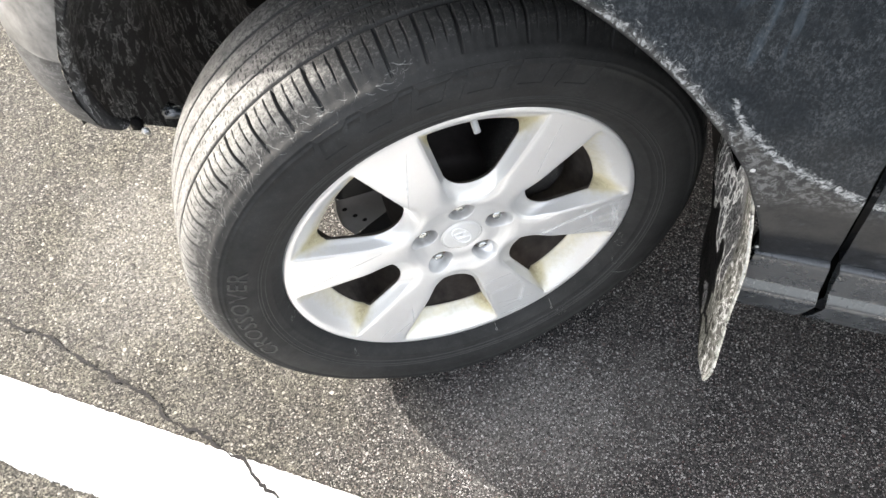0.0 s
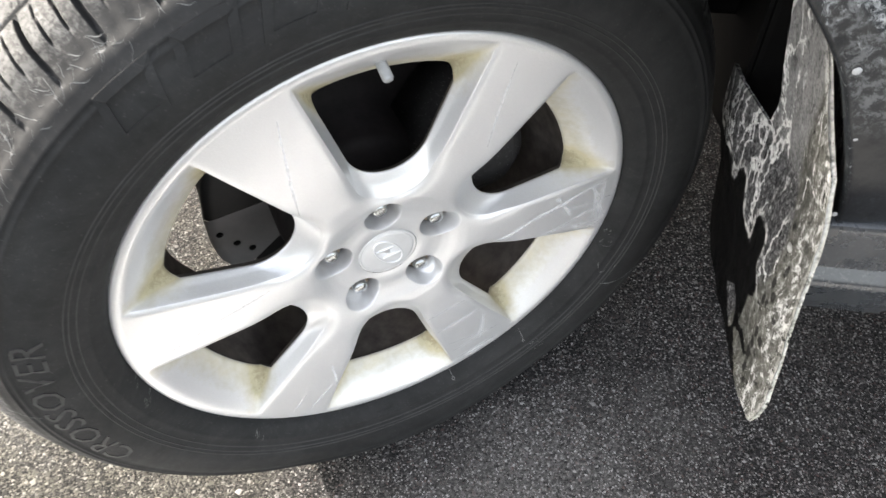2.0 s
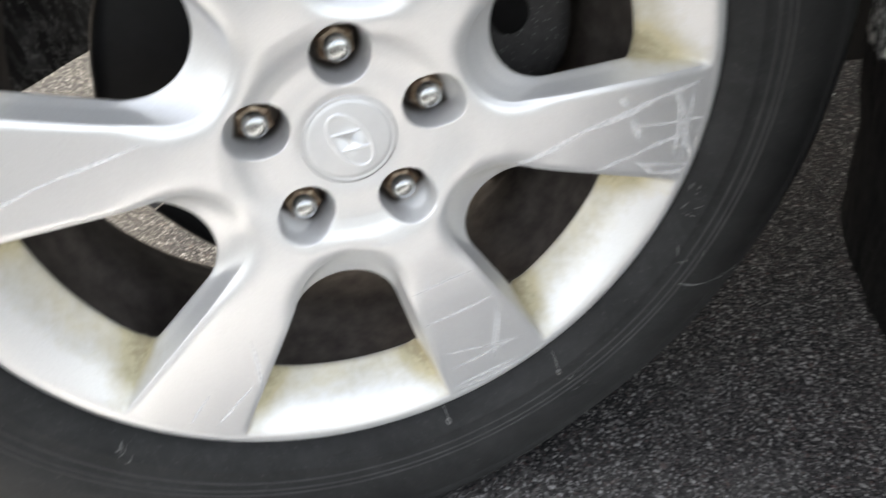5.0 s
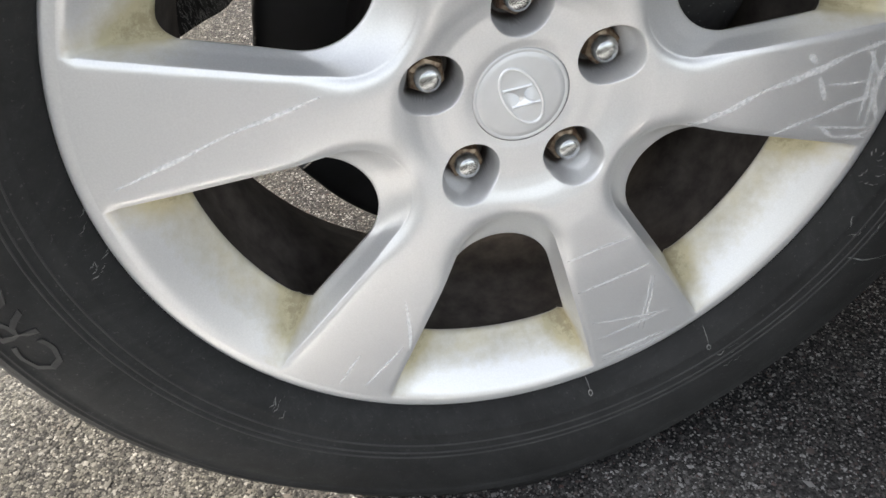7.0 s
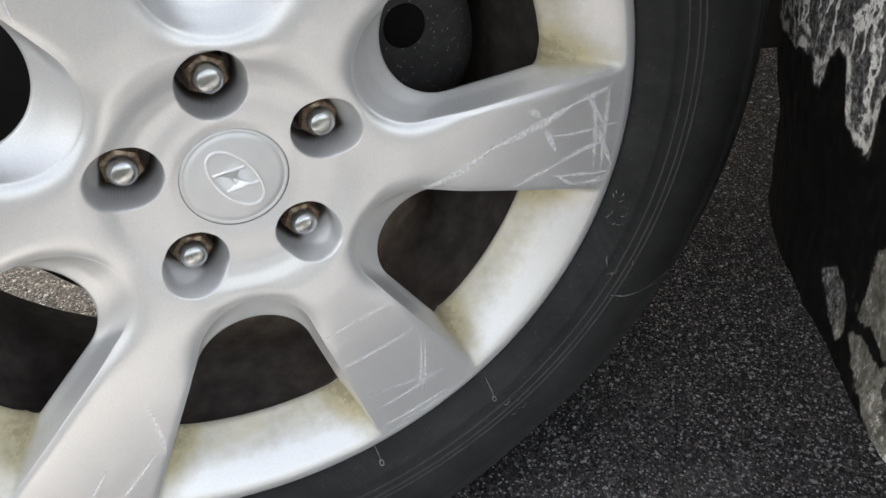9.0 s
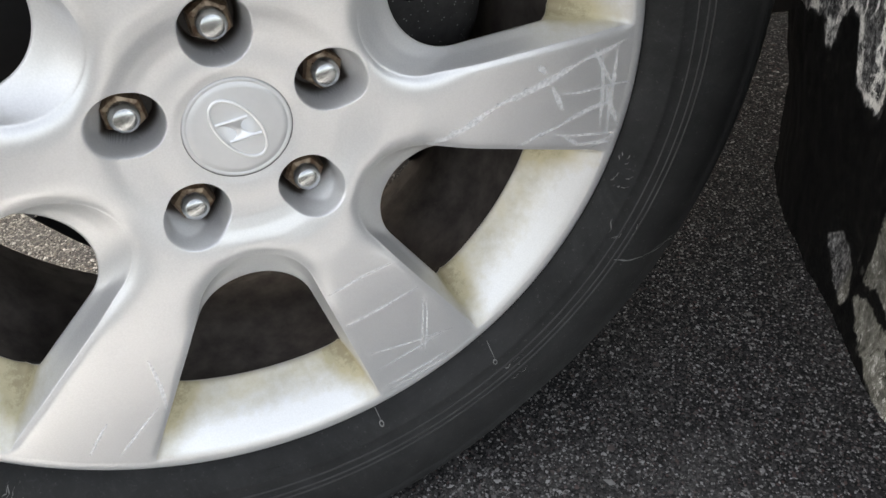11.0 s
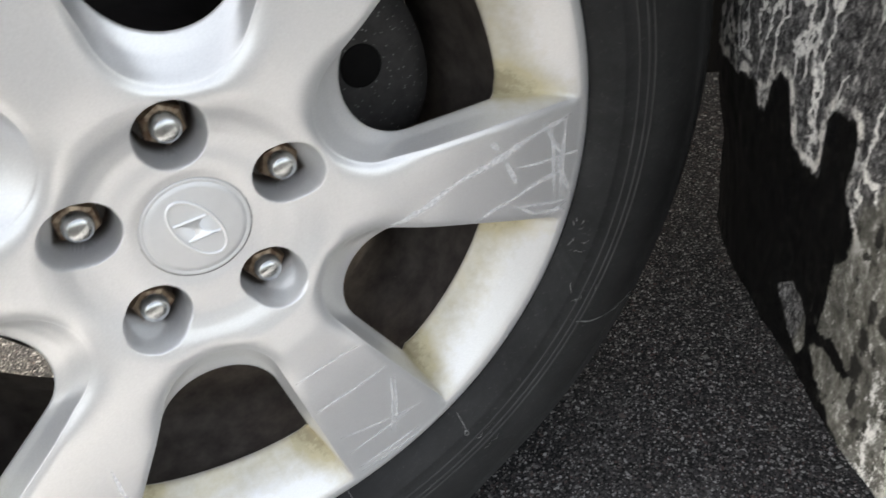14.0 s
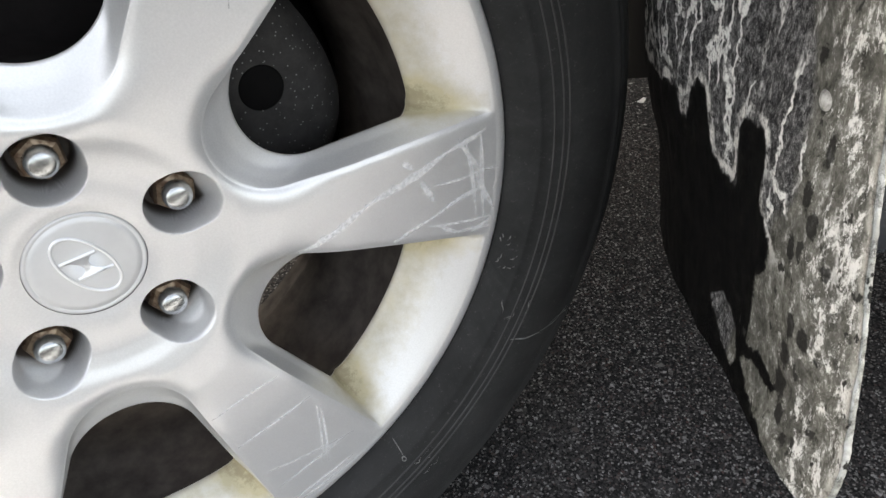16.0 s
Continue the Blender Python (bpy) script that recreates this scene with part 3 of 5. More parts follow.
def opening_loops():
    """Matching half loops of an opening's edge and of the hole at its back, from the rim's middle round to the inner end."""
    n1, n2, n3 = 22, 34, 18

    def loop(u0, uc, rho, rout):
        t, s = math.tan(BETA), math.sin(BETA)
        a, b, c = 1 + t * t, -2 * u0 * t * t, u0 * u0 * t * t - rout * rout
        uo = (-b + math.sqrt(b * b - 4 * a * c)) / (2 * a)
        corner = math.atan2((uo - u0) * t, uo)
        ut = uc - rho * s
        pts = [(rout * math.cos(corner * i / n1), rout * math.sin(corner * i / n1)) for i in range(n1)]
        pts += [(uo + (ut - uo) * i / n2, (uo + (ut - uo) * i / n2 - u0) * t) for i in range(n2)]
        e0 = math.pi / 2 + BETA
        pts += [(uc + rho * math.cos(e0 + (math.pi - e0) * i / n3), rho * math.sin(e0 + (math.pi - e0) * i / n3)) for i in range(n3 + 1)]
        return np.array(pts)

    edge, hole = loop(0.0145, 0.1190, 0.0370, FLANGE), loop(0.0330, 0.1444, 0.0394, VOID)
    for _ in range(14):
        hole[n1 - 7:n1 + 8] = 0.5 * hole[n1 - 7:n1 + 8] + 0.25 * (hole[n1 - 8:n1 + 7] + hole[n1 - 6:n1 + 9])
    kind = np.r_[np.zeros(n1 + 1), np.linspace(0, 1, 7)[1:], np.ones(n2 - 7), np.ones(n3 + 1)]
    full = lambda p: np.r_[p, (p * (1, -1))[-2:0:-1]]  # noqa: E731
    return full(edge), full(hole), np.r_[kind, kind[-2:0:-1]], n1


def wheel_face():
    edge, hole, kind, n1 = opening_loops()
    n = len(edge)
    mid = np.array([0.165, 0.0])
    verts, faces, grime_shade, barrel = [], [], [], []
    hub_r = 0.0812
    d = edge - mid
    d = d / np.linalg.norm(d, axis=1)[:, None]
    # the border of a sector: the spokes' middle lines, the hub's circle and the flange
    reach = np.full(n, 9.0)
    for s in (-1, 1):
        nrm = np.array([-math.sin(math.pi / 6), s * math.cos(math.pi / 6)])
        den = d @ nrm
        t = np.where(den > 1e-6, -(mid @ nrm) / np.where(den > 1e-6, den, 1), 9)
        reach = np.minimum(reach, t)
    for rr, sign in ((FLANGE, 1), (hub_r, -1)):
        b, c = d @ mid, mid @ mid - rr * rr
        disc = b * b - c
        t = -b + sign * np.sqrt(np.maximum(disc, 0))
        ok = (disc > 0) & (t > 0)
        reach = np.where(ok, np.minimum(reach, t), reach)
    reach = np.maximum(reach, np.linalg.norm(edge - mid, axis=1))
    border = mid + d * reach[:, None]
    for rr in (FLANGE, hub_r):
        for s in (-1, 1):
            c = rr * np.array([math.cos(math.pi / 6), s * math.sin(math.pi / 6)])
            border[np.argmin(np.hypot(*(border - c).T))] = c
    steps_out, steps_in = np.r_[np.linspace(1, 0, 15)[:-1] ** 2.2], np.linspace(0, 1, 17)
    rows = []
    for s in steps_out:
        p = edge + (border - edge) * s
        r = np.hypot(*p.T)
        th = np.arctan2(p[:, 1], p[:, 0]) + SPOKE_0
        y = face_y(r) + soft_edge(r * np.cos(th), r * np.sin(th))
        rows.append((p, y, 0.25 * np.exp(-((r - FLANGE) / 0.006) ** 2) * 0, np.zeros(n)))
    yb = rows[-1][1] * 0 + face_y(np.hypot(*edge.T)) + soft_edge(np.hypot(*edge.T) * np.cos(np.arctan2(edge[:, 1], edge[:, 0]) + SPOKE_0), np.hypot(*edge.T) * np.sin(np.arctan2(edge[:, 1], edge[:, 0]) + SPOKE_0))
    yh = 0.0035 + 0.0115 * (1 - kind)
    corner = np.exp(-(np.minimum(np.abs(np.arange(n) - n1), np.abs(np.arange(n) - (n - n1))) / 5.0) ** 2)
    for t in steps_in:
        wall_q = np.interp(t, [0, 0.1, 0.3, 0.6, 1], [0, 0.09, 0.27, 0.57, 1.0])
        wall_d = np.interp(t, [0, 0.1, 0.3, 0.6, 1], [0, 0.10, 0.33, 0.66, 1.0])
        lip_q = t
        lip_d = np.interp(t, [0, 0.06, 0.14, 0.5, 0.85, 1], [0, 0.02, 0.08, 0.42, 0.84, 1.0])
        q, dd = lip_q + (wall_q - lip_q) * kind, lip_d + (wall_d - lip_d) * kind
        p = edge + (hole - edge) * q[:, None]
        # grime in the corners; the lip's inward gradient also paints its shading
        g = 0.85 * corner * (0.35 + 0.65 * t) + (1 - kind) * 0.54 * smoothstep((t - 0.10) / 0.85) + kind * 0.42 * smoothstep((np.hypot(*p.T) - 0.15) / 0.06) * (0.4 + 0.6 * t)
        rows.append((p, yb + (yh - yb) * dd, g, np.zeros(n)))
    # behind the hole the walls run straight back
    rows.append((hole + (hole - mid) * 0.004, yh + 0.0015, 0.4 + 0 * yh, 0.5 + 0 * yh))
    rows.append((hole + (hole - mid) * 0.07, yh + 0.008, 0.3 + 0 * yh, 1 + 0 * yh))
    for k in range(SPOKES):
        a = SPOKE_0 + k * math.pi / 3
        base = len(verts)
        for p, y, g, bl in rows:
            x = p[:, 0] * math.cos(a) - p[:, 1] * math.sin(a)
            z = p[:, 0] * math.sin(a) + p[:, 1] * math.cos(a)
            verts += list(zip(x.tolist(), y.tolist(), (HUB + z).tolist()))
            grime_shade += g.tolist()
            barrel += bl.tolist()
        m = len(rows)
        for i in range(m - 1):
            for j in range(n):
                faces.append((base + i * n + j, base + i * n + (j + 1) % n, base + (i + 1) * n + (j + 1) % n, base + (i + 1) * n + j))
    # the hub's disc with five nut pockets
    nr, na = 90, 720
    base = len(verts)
    rad = np.linspace(0.0303, hub_r, nr)
    ang = np.arange(na) * 2 * np.pi / na
    R, A = np.meshgrid(rad, ang, indexing="ij")
    X, Z = R * np.cos(A), R * np.sin(A)
    Y = face_y(R) + soft_edge(X, Z)
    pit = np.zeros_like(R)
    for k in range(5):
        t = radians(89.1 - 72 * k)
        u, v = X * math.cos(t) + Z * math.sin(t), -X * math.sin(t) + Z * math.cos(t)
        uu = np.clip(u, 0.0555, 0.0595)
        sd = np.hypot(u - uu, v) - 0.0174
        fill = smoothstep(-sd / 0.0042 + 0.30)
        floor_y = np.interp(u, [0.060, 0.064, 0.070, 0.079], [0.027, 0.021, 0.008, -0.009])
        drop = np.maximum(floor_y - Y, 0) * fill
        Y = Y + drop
        # deeper floors get more of the painted shade
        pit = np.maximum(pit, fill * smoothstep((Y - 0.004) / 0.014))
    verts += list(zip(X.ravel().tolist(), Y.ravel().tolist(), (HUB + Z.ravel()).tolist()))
    grime_shade += [0.0] * X.size
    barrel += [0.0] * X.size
    pocket_shade = [0.0] * base + smoothstep((pit.ravel() - 0.35) / 0.5).tolist()
    for i in range(nr - 1):
        for j in range(na):
            faces.append((base + i * na + j, base + (i + 1) * na + j, base + (i + 1) * na + (j + 1) % na, base + i * na + (j + 1) % na))
    # flange and the barrel behind
    for prof, dirt in (([(0.2454, -0.0192), (0.2475, -0.0195), (0.2505, -0.0194), (0.2524, -0.0184), (0.2536, -0.0155), (0.2535, -0.004)], 0.0),
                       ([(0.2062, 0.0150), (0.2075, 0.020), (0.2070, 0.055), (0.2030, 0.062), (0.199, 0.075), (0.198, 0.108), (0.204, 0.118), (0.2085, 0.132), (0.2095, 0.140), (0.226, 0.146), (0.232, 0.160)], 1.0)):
        base = len(verts)
        v, f = lathe(prof, 192, (0, 0, HUB))
        verts += v
        faces += [tuple(i + base for i in q) for q in f]
        grime_shade += [0.0] * len(v)
        barrel += [dirt] * len(v)
    ob = mesh_part("front_wheel", verts, faces, [M_ALLOY, M_BARREL], car, "scratched silver six-spoke alloy wheel", attrs={"grime_shade": grime_shade, "pocket_shade": pocket_shade + [0.0] * (len(verts) - len(pocket_shade))})
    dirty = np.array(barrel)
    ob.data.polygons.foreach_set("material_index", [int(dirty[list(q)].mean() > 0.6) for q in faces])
    bm = bmesh.new()
    bm.from_mesh(ob.data)
    bmesh.ops.remove_doubles(bm, verts=bm.verts[:], dist=0.00006)
    bmesh.ops.recalc_face_normals(bm, faces=bm.faces[:])
    bm.faces.index_update()
    seen = set()
    for start in bm.faces:
        if start.index in seen:
            continue
        seen.add(start.index)
        patch, todo = [], [start]
        while todo:
            q = todo.pop()
            patch.append(q)
            for e in q.edges:
                for o in e.link_faces:
                    if o.index not in seen:
                        seen.add(o.index)
                        todo.append(o)
        front = sum(q.normal.y * q.calc_area() for q in patch if q.calc_center_median().y < 0.004)
        if front > 0:
            bmesh.ops.reverse_faces(bm, faces=patch)
    bm.normal_update()
    bm.to_mesh(ob.data)
    bm.free()
    # the face is shaded by its true slope, so that its patches join without a seam
    me = ob.data
    co = np.empty(len(me.vertices) * 3, dtype=np.float32)
    me.vertices.foreach_get("co", co)
    co = co.reshape(-1, 3).astype(float)
    nr = np.array([v.normal[:] for v in me.vertices])
    x, z = co[:, 0], co[:, 2] - HUB
    depth = lambda p, q: face_y(np.hypot(p, q)) + soft_edge(p, q)  # noqa: E731
    e = 0.0004
    gx, gz = (depth(x + e, z) - depth(x - e, z)) / (2 * e), (depth(x, z + e) - depth(x, z - e)) / (2 * e)
    true = np.stack([gx, -np.ones_like(gx), gz], -1)
    true /= np.linalg.norm(true, axis=1)[:, None]
    th = np.arctan2(z, x) - SPOKE_0
    th -= np.round(th / (math.pi / 3)) * math.pi / 3
    r = np.hypot(x, z)
    far = opening_far(r * np.cos(th), r * np.sin(th))
    on = (np.abs(co[:, 1] - depth(x, z)) < 2e-5) & (r > 0.0315) & (r < 0.2445) & (far > 0.0012)
    nr[on] = true[on]
    me.normals_split_custom_set_from_vertices(nr.tolist())
    return ob


wheel = wheel_face()


# -- tyre --
TYRE_R = 0.374


def tyre():
    side = [(0.2520, -0.0115), (0.2536, -0.0180), (0.2560, -0.0230), (0.2595, -0.0268), (0.2640, -0.0300),
            (0.2685, -0.0328), (0.2697, -0.0339), (0.2710, -0.0338), (0.2760, -0.0362), (0.2800, -0.0377), (0.286, -0.0400), (0.294, -0.0425), (0.302, -0.0432), (0.312, -0.0428),
            (0.322, -0.0408), (0.3290, -0.0385), (0.3300, -0.0392), (0.3312, -0.0378), (0.3345, -0.0362), (0.3355, -0.0369), (0.3367, -0.0352), (0.342, -0.0322), (0.3470, -0.0285), (0.3475, -0.0262), (0.3520, -0.0222), (0.3560, -0.0170)]
    grooves = ((0.0240, 0.0023), (0.0550, 0.0017), (0.0860, 0.0017), (0.1180, 0.0026))
    ys = set(np.linspace(-0.0125, 0.168, 52).tolist())
    for g, w in grooves:
        ys = {y for y in ys if abs(y - g) > w + 0.0012} | {g - w - 0.0003, g - w + 0.0008, g + w - 0.0008, g + w + 0.0003}
    crown = []
    for y in sorted(ys):
        m = (y - 0.078) / 0.0905
        crown.append((TYRE_R - 0.0040 * m * m - 0.0095 * abs(m) ** 9, y))
    back = [(0.352, 0.176), (0.335, 0.192), (0.305, 0.1985), (0.27, 0.19), (0.240, 0.172), (0.231, 0.160)]
    prof = np.array(side + crown + back)
    ns, nc = len(side), len(crown)
    # finer where the tread can be seen
    th = np.radians(np.r_[np.linspace(50, 215, 1900, endpoint=False), np.linspace(215, 410, 520, endpoint=False)])
    na = len(th)
    R = np.repeat(prof[None, :, 0], na, 0)
    Y = np.repeat(prof[None, :, 1], na, 0)
    T = np.repeat(th[:, None], len(prof), 1)
    on = np.zeros(len(prof))
    on[ns:ns + nc] = 1
    cut = np.zeros_like(R)
    for g, w in grooves:
        cut = np.maximum(cut, 0.0068 * np.clip((w + 0.0003 - np.abs(Y - g)) / 0.0011, 0, 1))
    # wide slots across the shoulder, two fine broken cuts between each pair
    period = 2 * np.pi / 60
    ph = (T + 0.012 * np.sin(5 * T)) / period
    off = np.abs(ph - np.round(ph)) * period * TYRE_R
    shoulder = (Y < 0.0210) & (Y > -0.0240)
    cut = np.maximum(cut, np.where(shoulder, 0.0062 * np.clip((0.0022 - off) / 0.0008, 0, 1), 0))
    for k, lo, hi in ((0.34, -0.010, 0.004), (0.32, 0.006, 0.0165), (0.68, -0.011, 0.007), (0.65, 0.0085, 0.0165)):
        ph2 = ph + k + (Y - 0.005) * 0.8
        off2 = np.abs(ph2 - np.round(ph2)) * period * TYRE_R
        cut = np.maximum(cut, np.where((Y < hi) & (Y > lo), 0.0032 * np.clip((0.0011 - off2) / 0.0006, 0, 1), 0))
    # short slanting cuts at the edges of the ribs
    for lo, hi, slant in ((0.0275, 0.036, -1.6), (0.043, 0.0525, -1.6), (0.058, 0.066, 1.6), (0.075, 0.083, 1.6), (0.09, 0.097, -1.6)):
        ph3 = (T + (Y - lo) * slant / TYRE_R) / (period * 0.62)
        off3 = np.abs(ph3 - np.round(ph3)) * period * 0.62 * TYRE_R
        cut = np.maximum(cut, np.where((Y > lo) & (Y < hi), 0.0016 * np.clip((0.0010 - off3) / 0.0006, 0, 1), 0))
    body = on[None, :] + 0 * R
    body[:, ns - 4:ns] = 0.6
    R = R - cut * np.minimum(body + 0.0, 1)
    # thin scallops along the upper sidewall
    rows = (prof[:, 0] > 0.344) & (np.arange(len(prof)) < ns)
    R2 = 0.0003 * np.sin(T * 180)
    Y = Y + np.where(rows[None, :], R2, 0)
    X, Z = R * np.cos(T), R * np.sin(T)
    # pale dried dust, only spattered on top: sun and shade are painted in too
    sunny_front = smoothstep((np.degrees(T) - 98) / 34)
    dust = on[None, :] * (1 - 0.95 * np.clip(cut / 0.003, 0, 1)) * (0.85 + 0.17 * sunny_front)
    fray = 0.30 + 0.60 * smoothstep((np.degrees(T) - 96) / 26)
    dust = np.maximum(dust, fray * smoothstep((prof[None, :, 0] - 0.344) / 0.009) * (np.arange(len(prof)) < ns)[None, :])
    # the loaded foot: flat on the ground, with the sidewall pushed out above it
    low = HUB + Z
    press = np.clip((0.07 - low) / 0.07, 0, 1) ** 1.5
    Y = Y - np.where(prof[None, :, 1] < 0.03, press * 0.010, -press * 0.008) * (np.abs(prof[None, :, 1] - 0.078) > 0.06)
    low = np.where(low < 0.0065, 0.0005 + 0.08 * (low - 0.0065) + 0.0005, low)
    low = np.maximum(low, -0.001)
    verts = np.stack([X, Y, low], -1).reshape(-1, 3)
    shapes_v, shapes_f = verts.tolist(), grid_faces(na, len(prof), True, True)
    mesh_part("tyre", shapes_v, shapes_f, M_RUBBER, wheel, "black tyre with dusty tread and raised lettering", attrs={"dust": dust.ravel().tolist()})
    sidewall_marks(lambda r: float(np.interp(r, prof[:ns, 0], prof[:ns, 1])))


def bent_text(words, size, r_mid, start, side_y, proud=0.0009, squeeze=1.0):
    """Raised words along the sidewall, read clockwise, tops outward."""
    cu = bpy.data.curves.new("words", "FONT")
    cu.body, cu.size, cu.resolution_u = words, size, 2
    tmp = bpy.data.objects.new("words", cu)
    scene.collection.objects.link(tmp)
    bpy.context.view_layer.update()
    me = bpy.data.meshes.new_from_object(tmp.evaluated_get(bpy.context.evaluated_depsgraph_get()))
    bm = bmesh.new()
    bm.from_mesh(me)
    bmesh.ops.triangulate(bm, faces=bm.faces[:])
    ext = bmesh.ops.extrude_face_region(bm, geom=bm.faces[:])
    for v in (g for g in ext["geom"] if isinstance(g, bmesh.types.BMVert)):
        v.co.z += 1
    bm.verts.ensure_lookup_table()
    out = []
    for v in bm.verts:
        r = r_mid + (v.co.y - size * 0.35)
        t = start - v.co.x * squeeze / r_mid
        out.append((r * math.cos(t), side_y(r) + 0.0008 - v.co.z * (proud + 0.0008), HUB + r * math.sin(t)))
    faces = [tuple(v.index for v in f.verts) for f in bm.faces]
    bm.free()
    bpy.data.objects.remove(tmp)
    bpy.data.meshes.remove(me)
    bpy.data.curves.remove(cu)
    return out, faces


def sidewall_bar(t0, t1, r0, r1, lean, wide, side_y):
    """An outlined slanting block, raised a little."""
    v, f = [], []
    ring = []
    for s, t in ((0, 0), (1, 0), (1, 1), (0, 1)):
        ring.append((s, t))
    n = 8
    pts = [(ring[k][0] + (ring[(k + 1) % 4][0] - ring[k][0]) * i / n, ring[k][1] + (ring[(k + 1) % 4][1] - ring[k][1]) * i / n) for k in range(4) for i in range(n)]
    for s, t in pts:
        for inset, h in ((0, -0.0006), (0, 0.0008), (wide, 0.0008), (wide, -0.0006)):
            ss, tt = 0.5 + (s - 0.5) * (1 - 2 * inset), 0.5 + (t - 0.5) * (1 - 2 * inset * 1.1)
            r = r0 + (r1 - r0) * tt
            a = t0 + (t1 - t0) * ss + lean * tt
            v.append((r * math.cos(a), side_y(r) - h, HUB + r * math.sin(a)))
    return v, grid_faces(len(pts), 4, True)


def sidewall_marks(side_y):
    for words, size, r, start, proud, squeeze in (("CROSSOVER", 0.034, 0.3135, 198, 0.0008, 1.14), ("RADIAL  TUBELESS", 0.0105, 0.2665, -84, 0.0004, 1.0)):
        v, f = bent_text(words, size, r, radians(start), side_y, proud, squeeze)
        mesh_part("raised_lettering", v, f, M_LETTER if size > 0.02 else M_RUBBER, wheel, "raised rubber lettering", smooth=False)
    for r in (0.2780, 0.2838, 0.2875):
        y = side_y(r)
        v, f = lathe([(r - 0.0007, y + 0.0004), (r - 0.0004, y - 0.0006), (r + 0.0004, y - 0.0007), (r + 0.0007, y + 0.0003)], 220, (0, 0, HUB))
        mesh_part("sidewall_rib", v, f, M_RIB, wheel, "thin raised ring")
    # two tiny pins left from the mould, pale chalk scribbles and scuffs
    def scribble(x0, z0, x1, z1, w, bend):
        n, v = 12, []
        for i in range(n + 1):
            s = i / n
            x = x0 + (x1 - x0) * s + bend * math.sin(s * 5.5)
            z = z0 + (z1 - z0) * s + bend * math.cos(s * 7.0)
            k = w * (0.4 + 0.6 * math.sin(math.pi * min(0.95, max(0.05, s))))
            for o in (-1, 1):
                xx, zz = x + o * k * 0.7, z + o * k * 0.7
                v.append((xx, side_y(math.hypot(xx, zz - HUB)) - 0.0004, zz))
        return v, grid_faces(n + 1, 2)

    rng = random.Random(5)
    for x, z in ((0.140, 0.121), (0.045, 0.094)):
        up = Vector((0.006, 0, 0.015))
        ring = []
        for i in range(17):
            t = 2 * math.pi * i / 16
            for k in (0.0011, 0.0018):
                xx, zz = x + k * math.cos(t), z + k * math.sin(t) * 1.3
                ring.append((xx, side_y(math.hypot(xx, zz - HUB)) - 0.0005, zz))
        v, f = joined((ring, grid_faces(17, 2)), scribble(x, z + 0.002, x - up.x * 0.3, z + up.z, 0.0004, 0.0002))
        mesh_part("mould_pin", v, f, M_SCUFF, wheel, "pale thread of rubber", smooth=False)
    for x, z, size, count in ((0.245, 0.268, 0.006, 4), (0.241, 0.252, 0.007, 5), (-0.256, 0.310, 0.008, 7), (-0.257, 0.336, 0.009, 2), (0.152, 0.108, 0.012, 5), (-0.19, 0.16, 0.015, 4), (0.24, 0.205, 0.02, 4)):
        shapes = []
        for _ in range(count):
            a, b = x + rng.uniform(-1, 1) * size * 0.6, z + rng.uniform(-1, 1) * size * 0.6
            t = rng.uniform(0.2, 1.2)
            shapes.append(scribble(a, b, a + size * math.cos(t) * rng.uniform(0.3, 0.8), b + size * math.sin(t) * rng.uniform(0.3, 0.8), rng.uniform(0.0003, 0.0006), size * 0.05))
        v, f = joined(*shapes)
        tagged(mesh_part("scuff_mark", v, f, M_SCUFF, wheel, "small pale scuff", smooth=False), kind="stuff")
    # long kerb scuffs low on the wall
    shapes = [scribble(0.236, 0.1914, 0.2605, 0.1876, 0.0008, 0.0006), scribble(0.2605, 0.1876, 0.293, 0.1942, 0.0009, 0.0012), scribble(0.2605, 0.1876, 0.293, 0.1942, 0.0005, -0.0014), scribble(0.2522, 0.1587, 0.2675, 0.1736, 0.0006, 0.0006), scribble(0.1538, 0.1181, 0.1663, 0.1284, 0.0006, 0.0004)]
    tagged(mesh_part("kerb_scuff", *joined(*shapes), M_FRAY, wheel, "long pale kerb scuffs", smooth=False), kind="stuff")
    # rubber worn into pale threads along the shoulder
    frays = random.Random(21)
    shapes = []
    for _ in range(230):
        t, r = radians(frays.uniform(97, 196)), 0.3555 - abs(frays.gauss(0, 0.0065))
        x, z = r * math.cos(t), HUB + r * math.sin(t)
        turn, length = t + math.pi / 2 + frays.gauss(0, 0.7), frays.uniform(0.004, 0.017)
        x1, z1 = x + length * math.cos(turn), z + length * math.sin(turn)
        if math.hypot(x1, z1 - HUB) < 0.3558:
            shapes.append(scribble(x, z, x1, z1, frays.uniform(0.00018, 0.00042), length * 0.06))
    v, f = joined(*shapes)
    tagged(mesh_part("frayed_rubber", v, f, M_FRAY, wheel, "pale frayed threads along the tyre shoulder", smooth=False), kind="stuff")
    for k in range(6):
        a = radians(122 - 10.2 * k)
        v, f = sidewall_bar(a, a - radians(7.6), 0.303, 0.336, -radians(2.5), 0.16, side_y)
        mesh_part("sidewall_block", v, f, M_RUBBER, wheel, smooth=False, attrs={"dust": [0.0] * len(v)})


tyre()


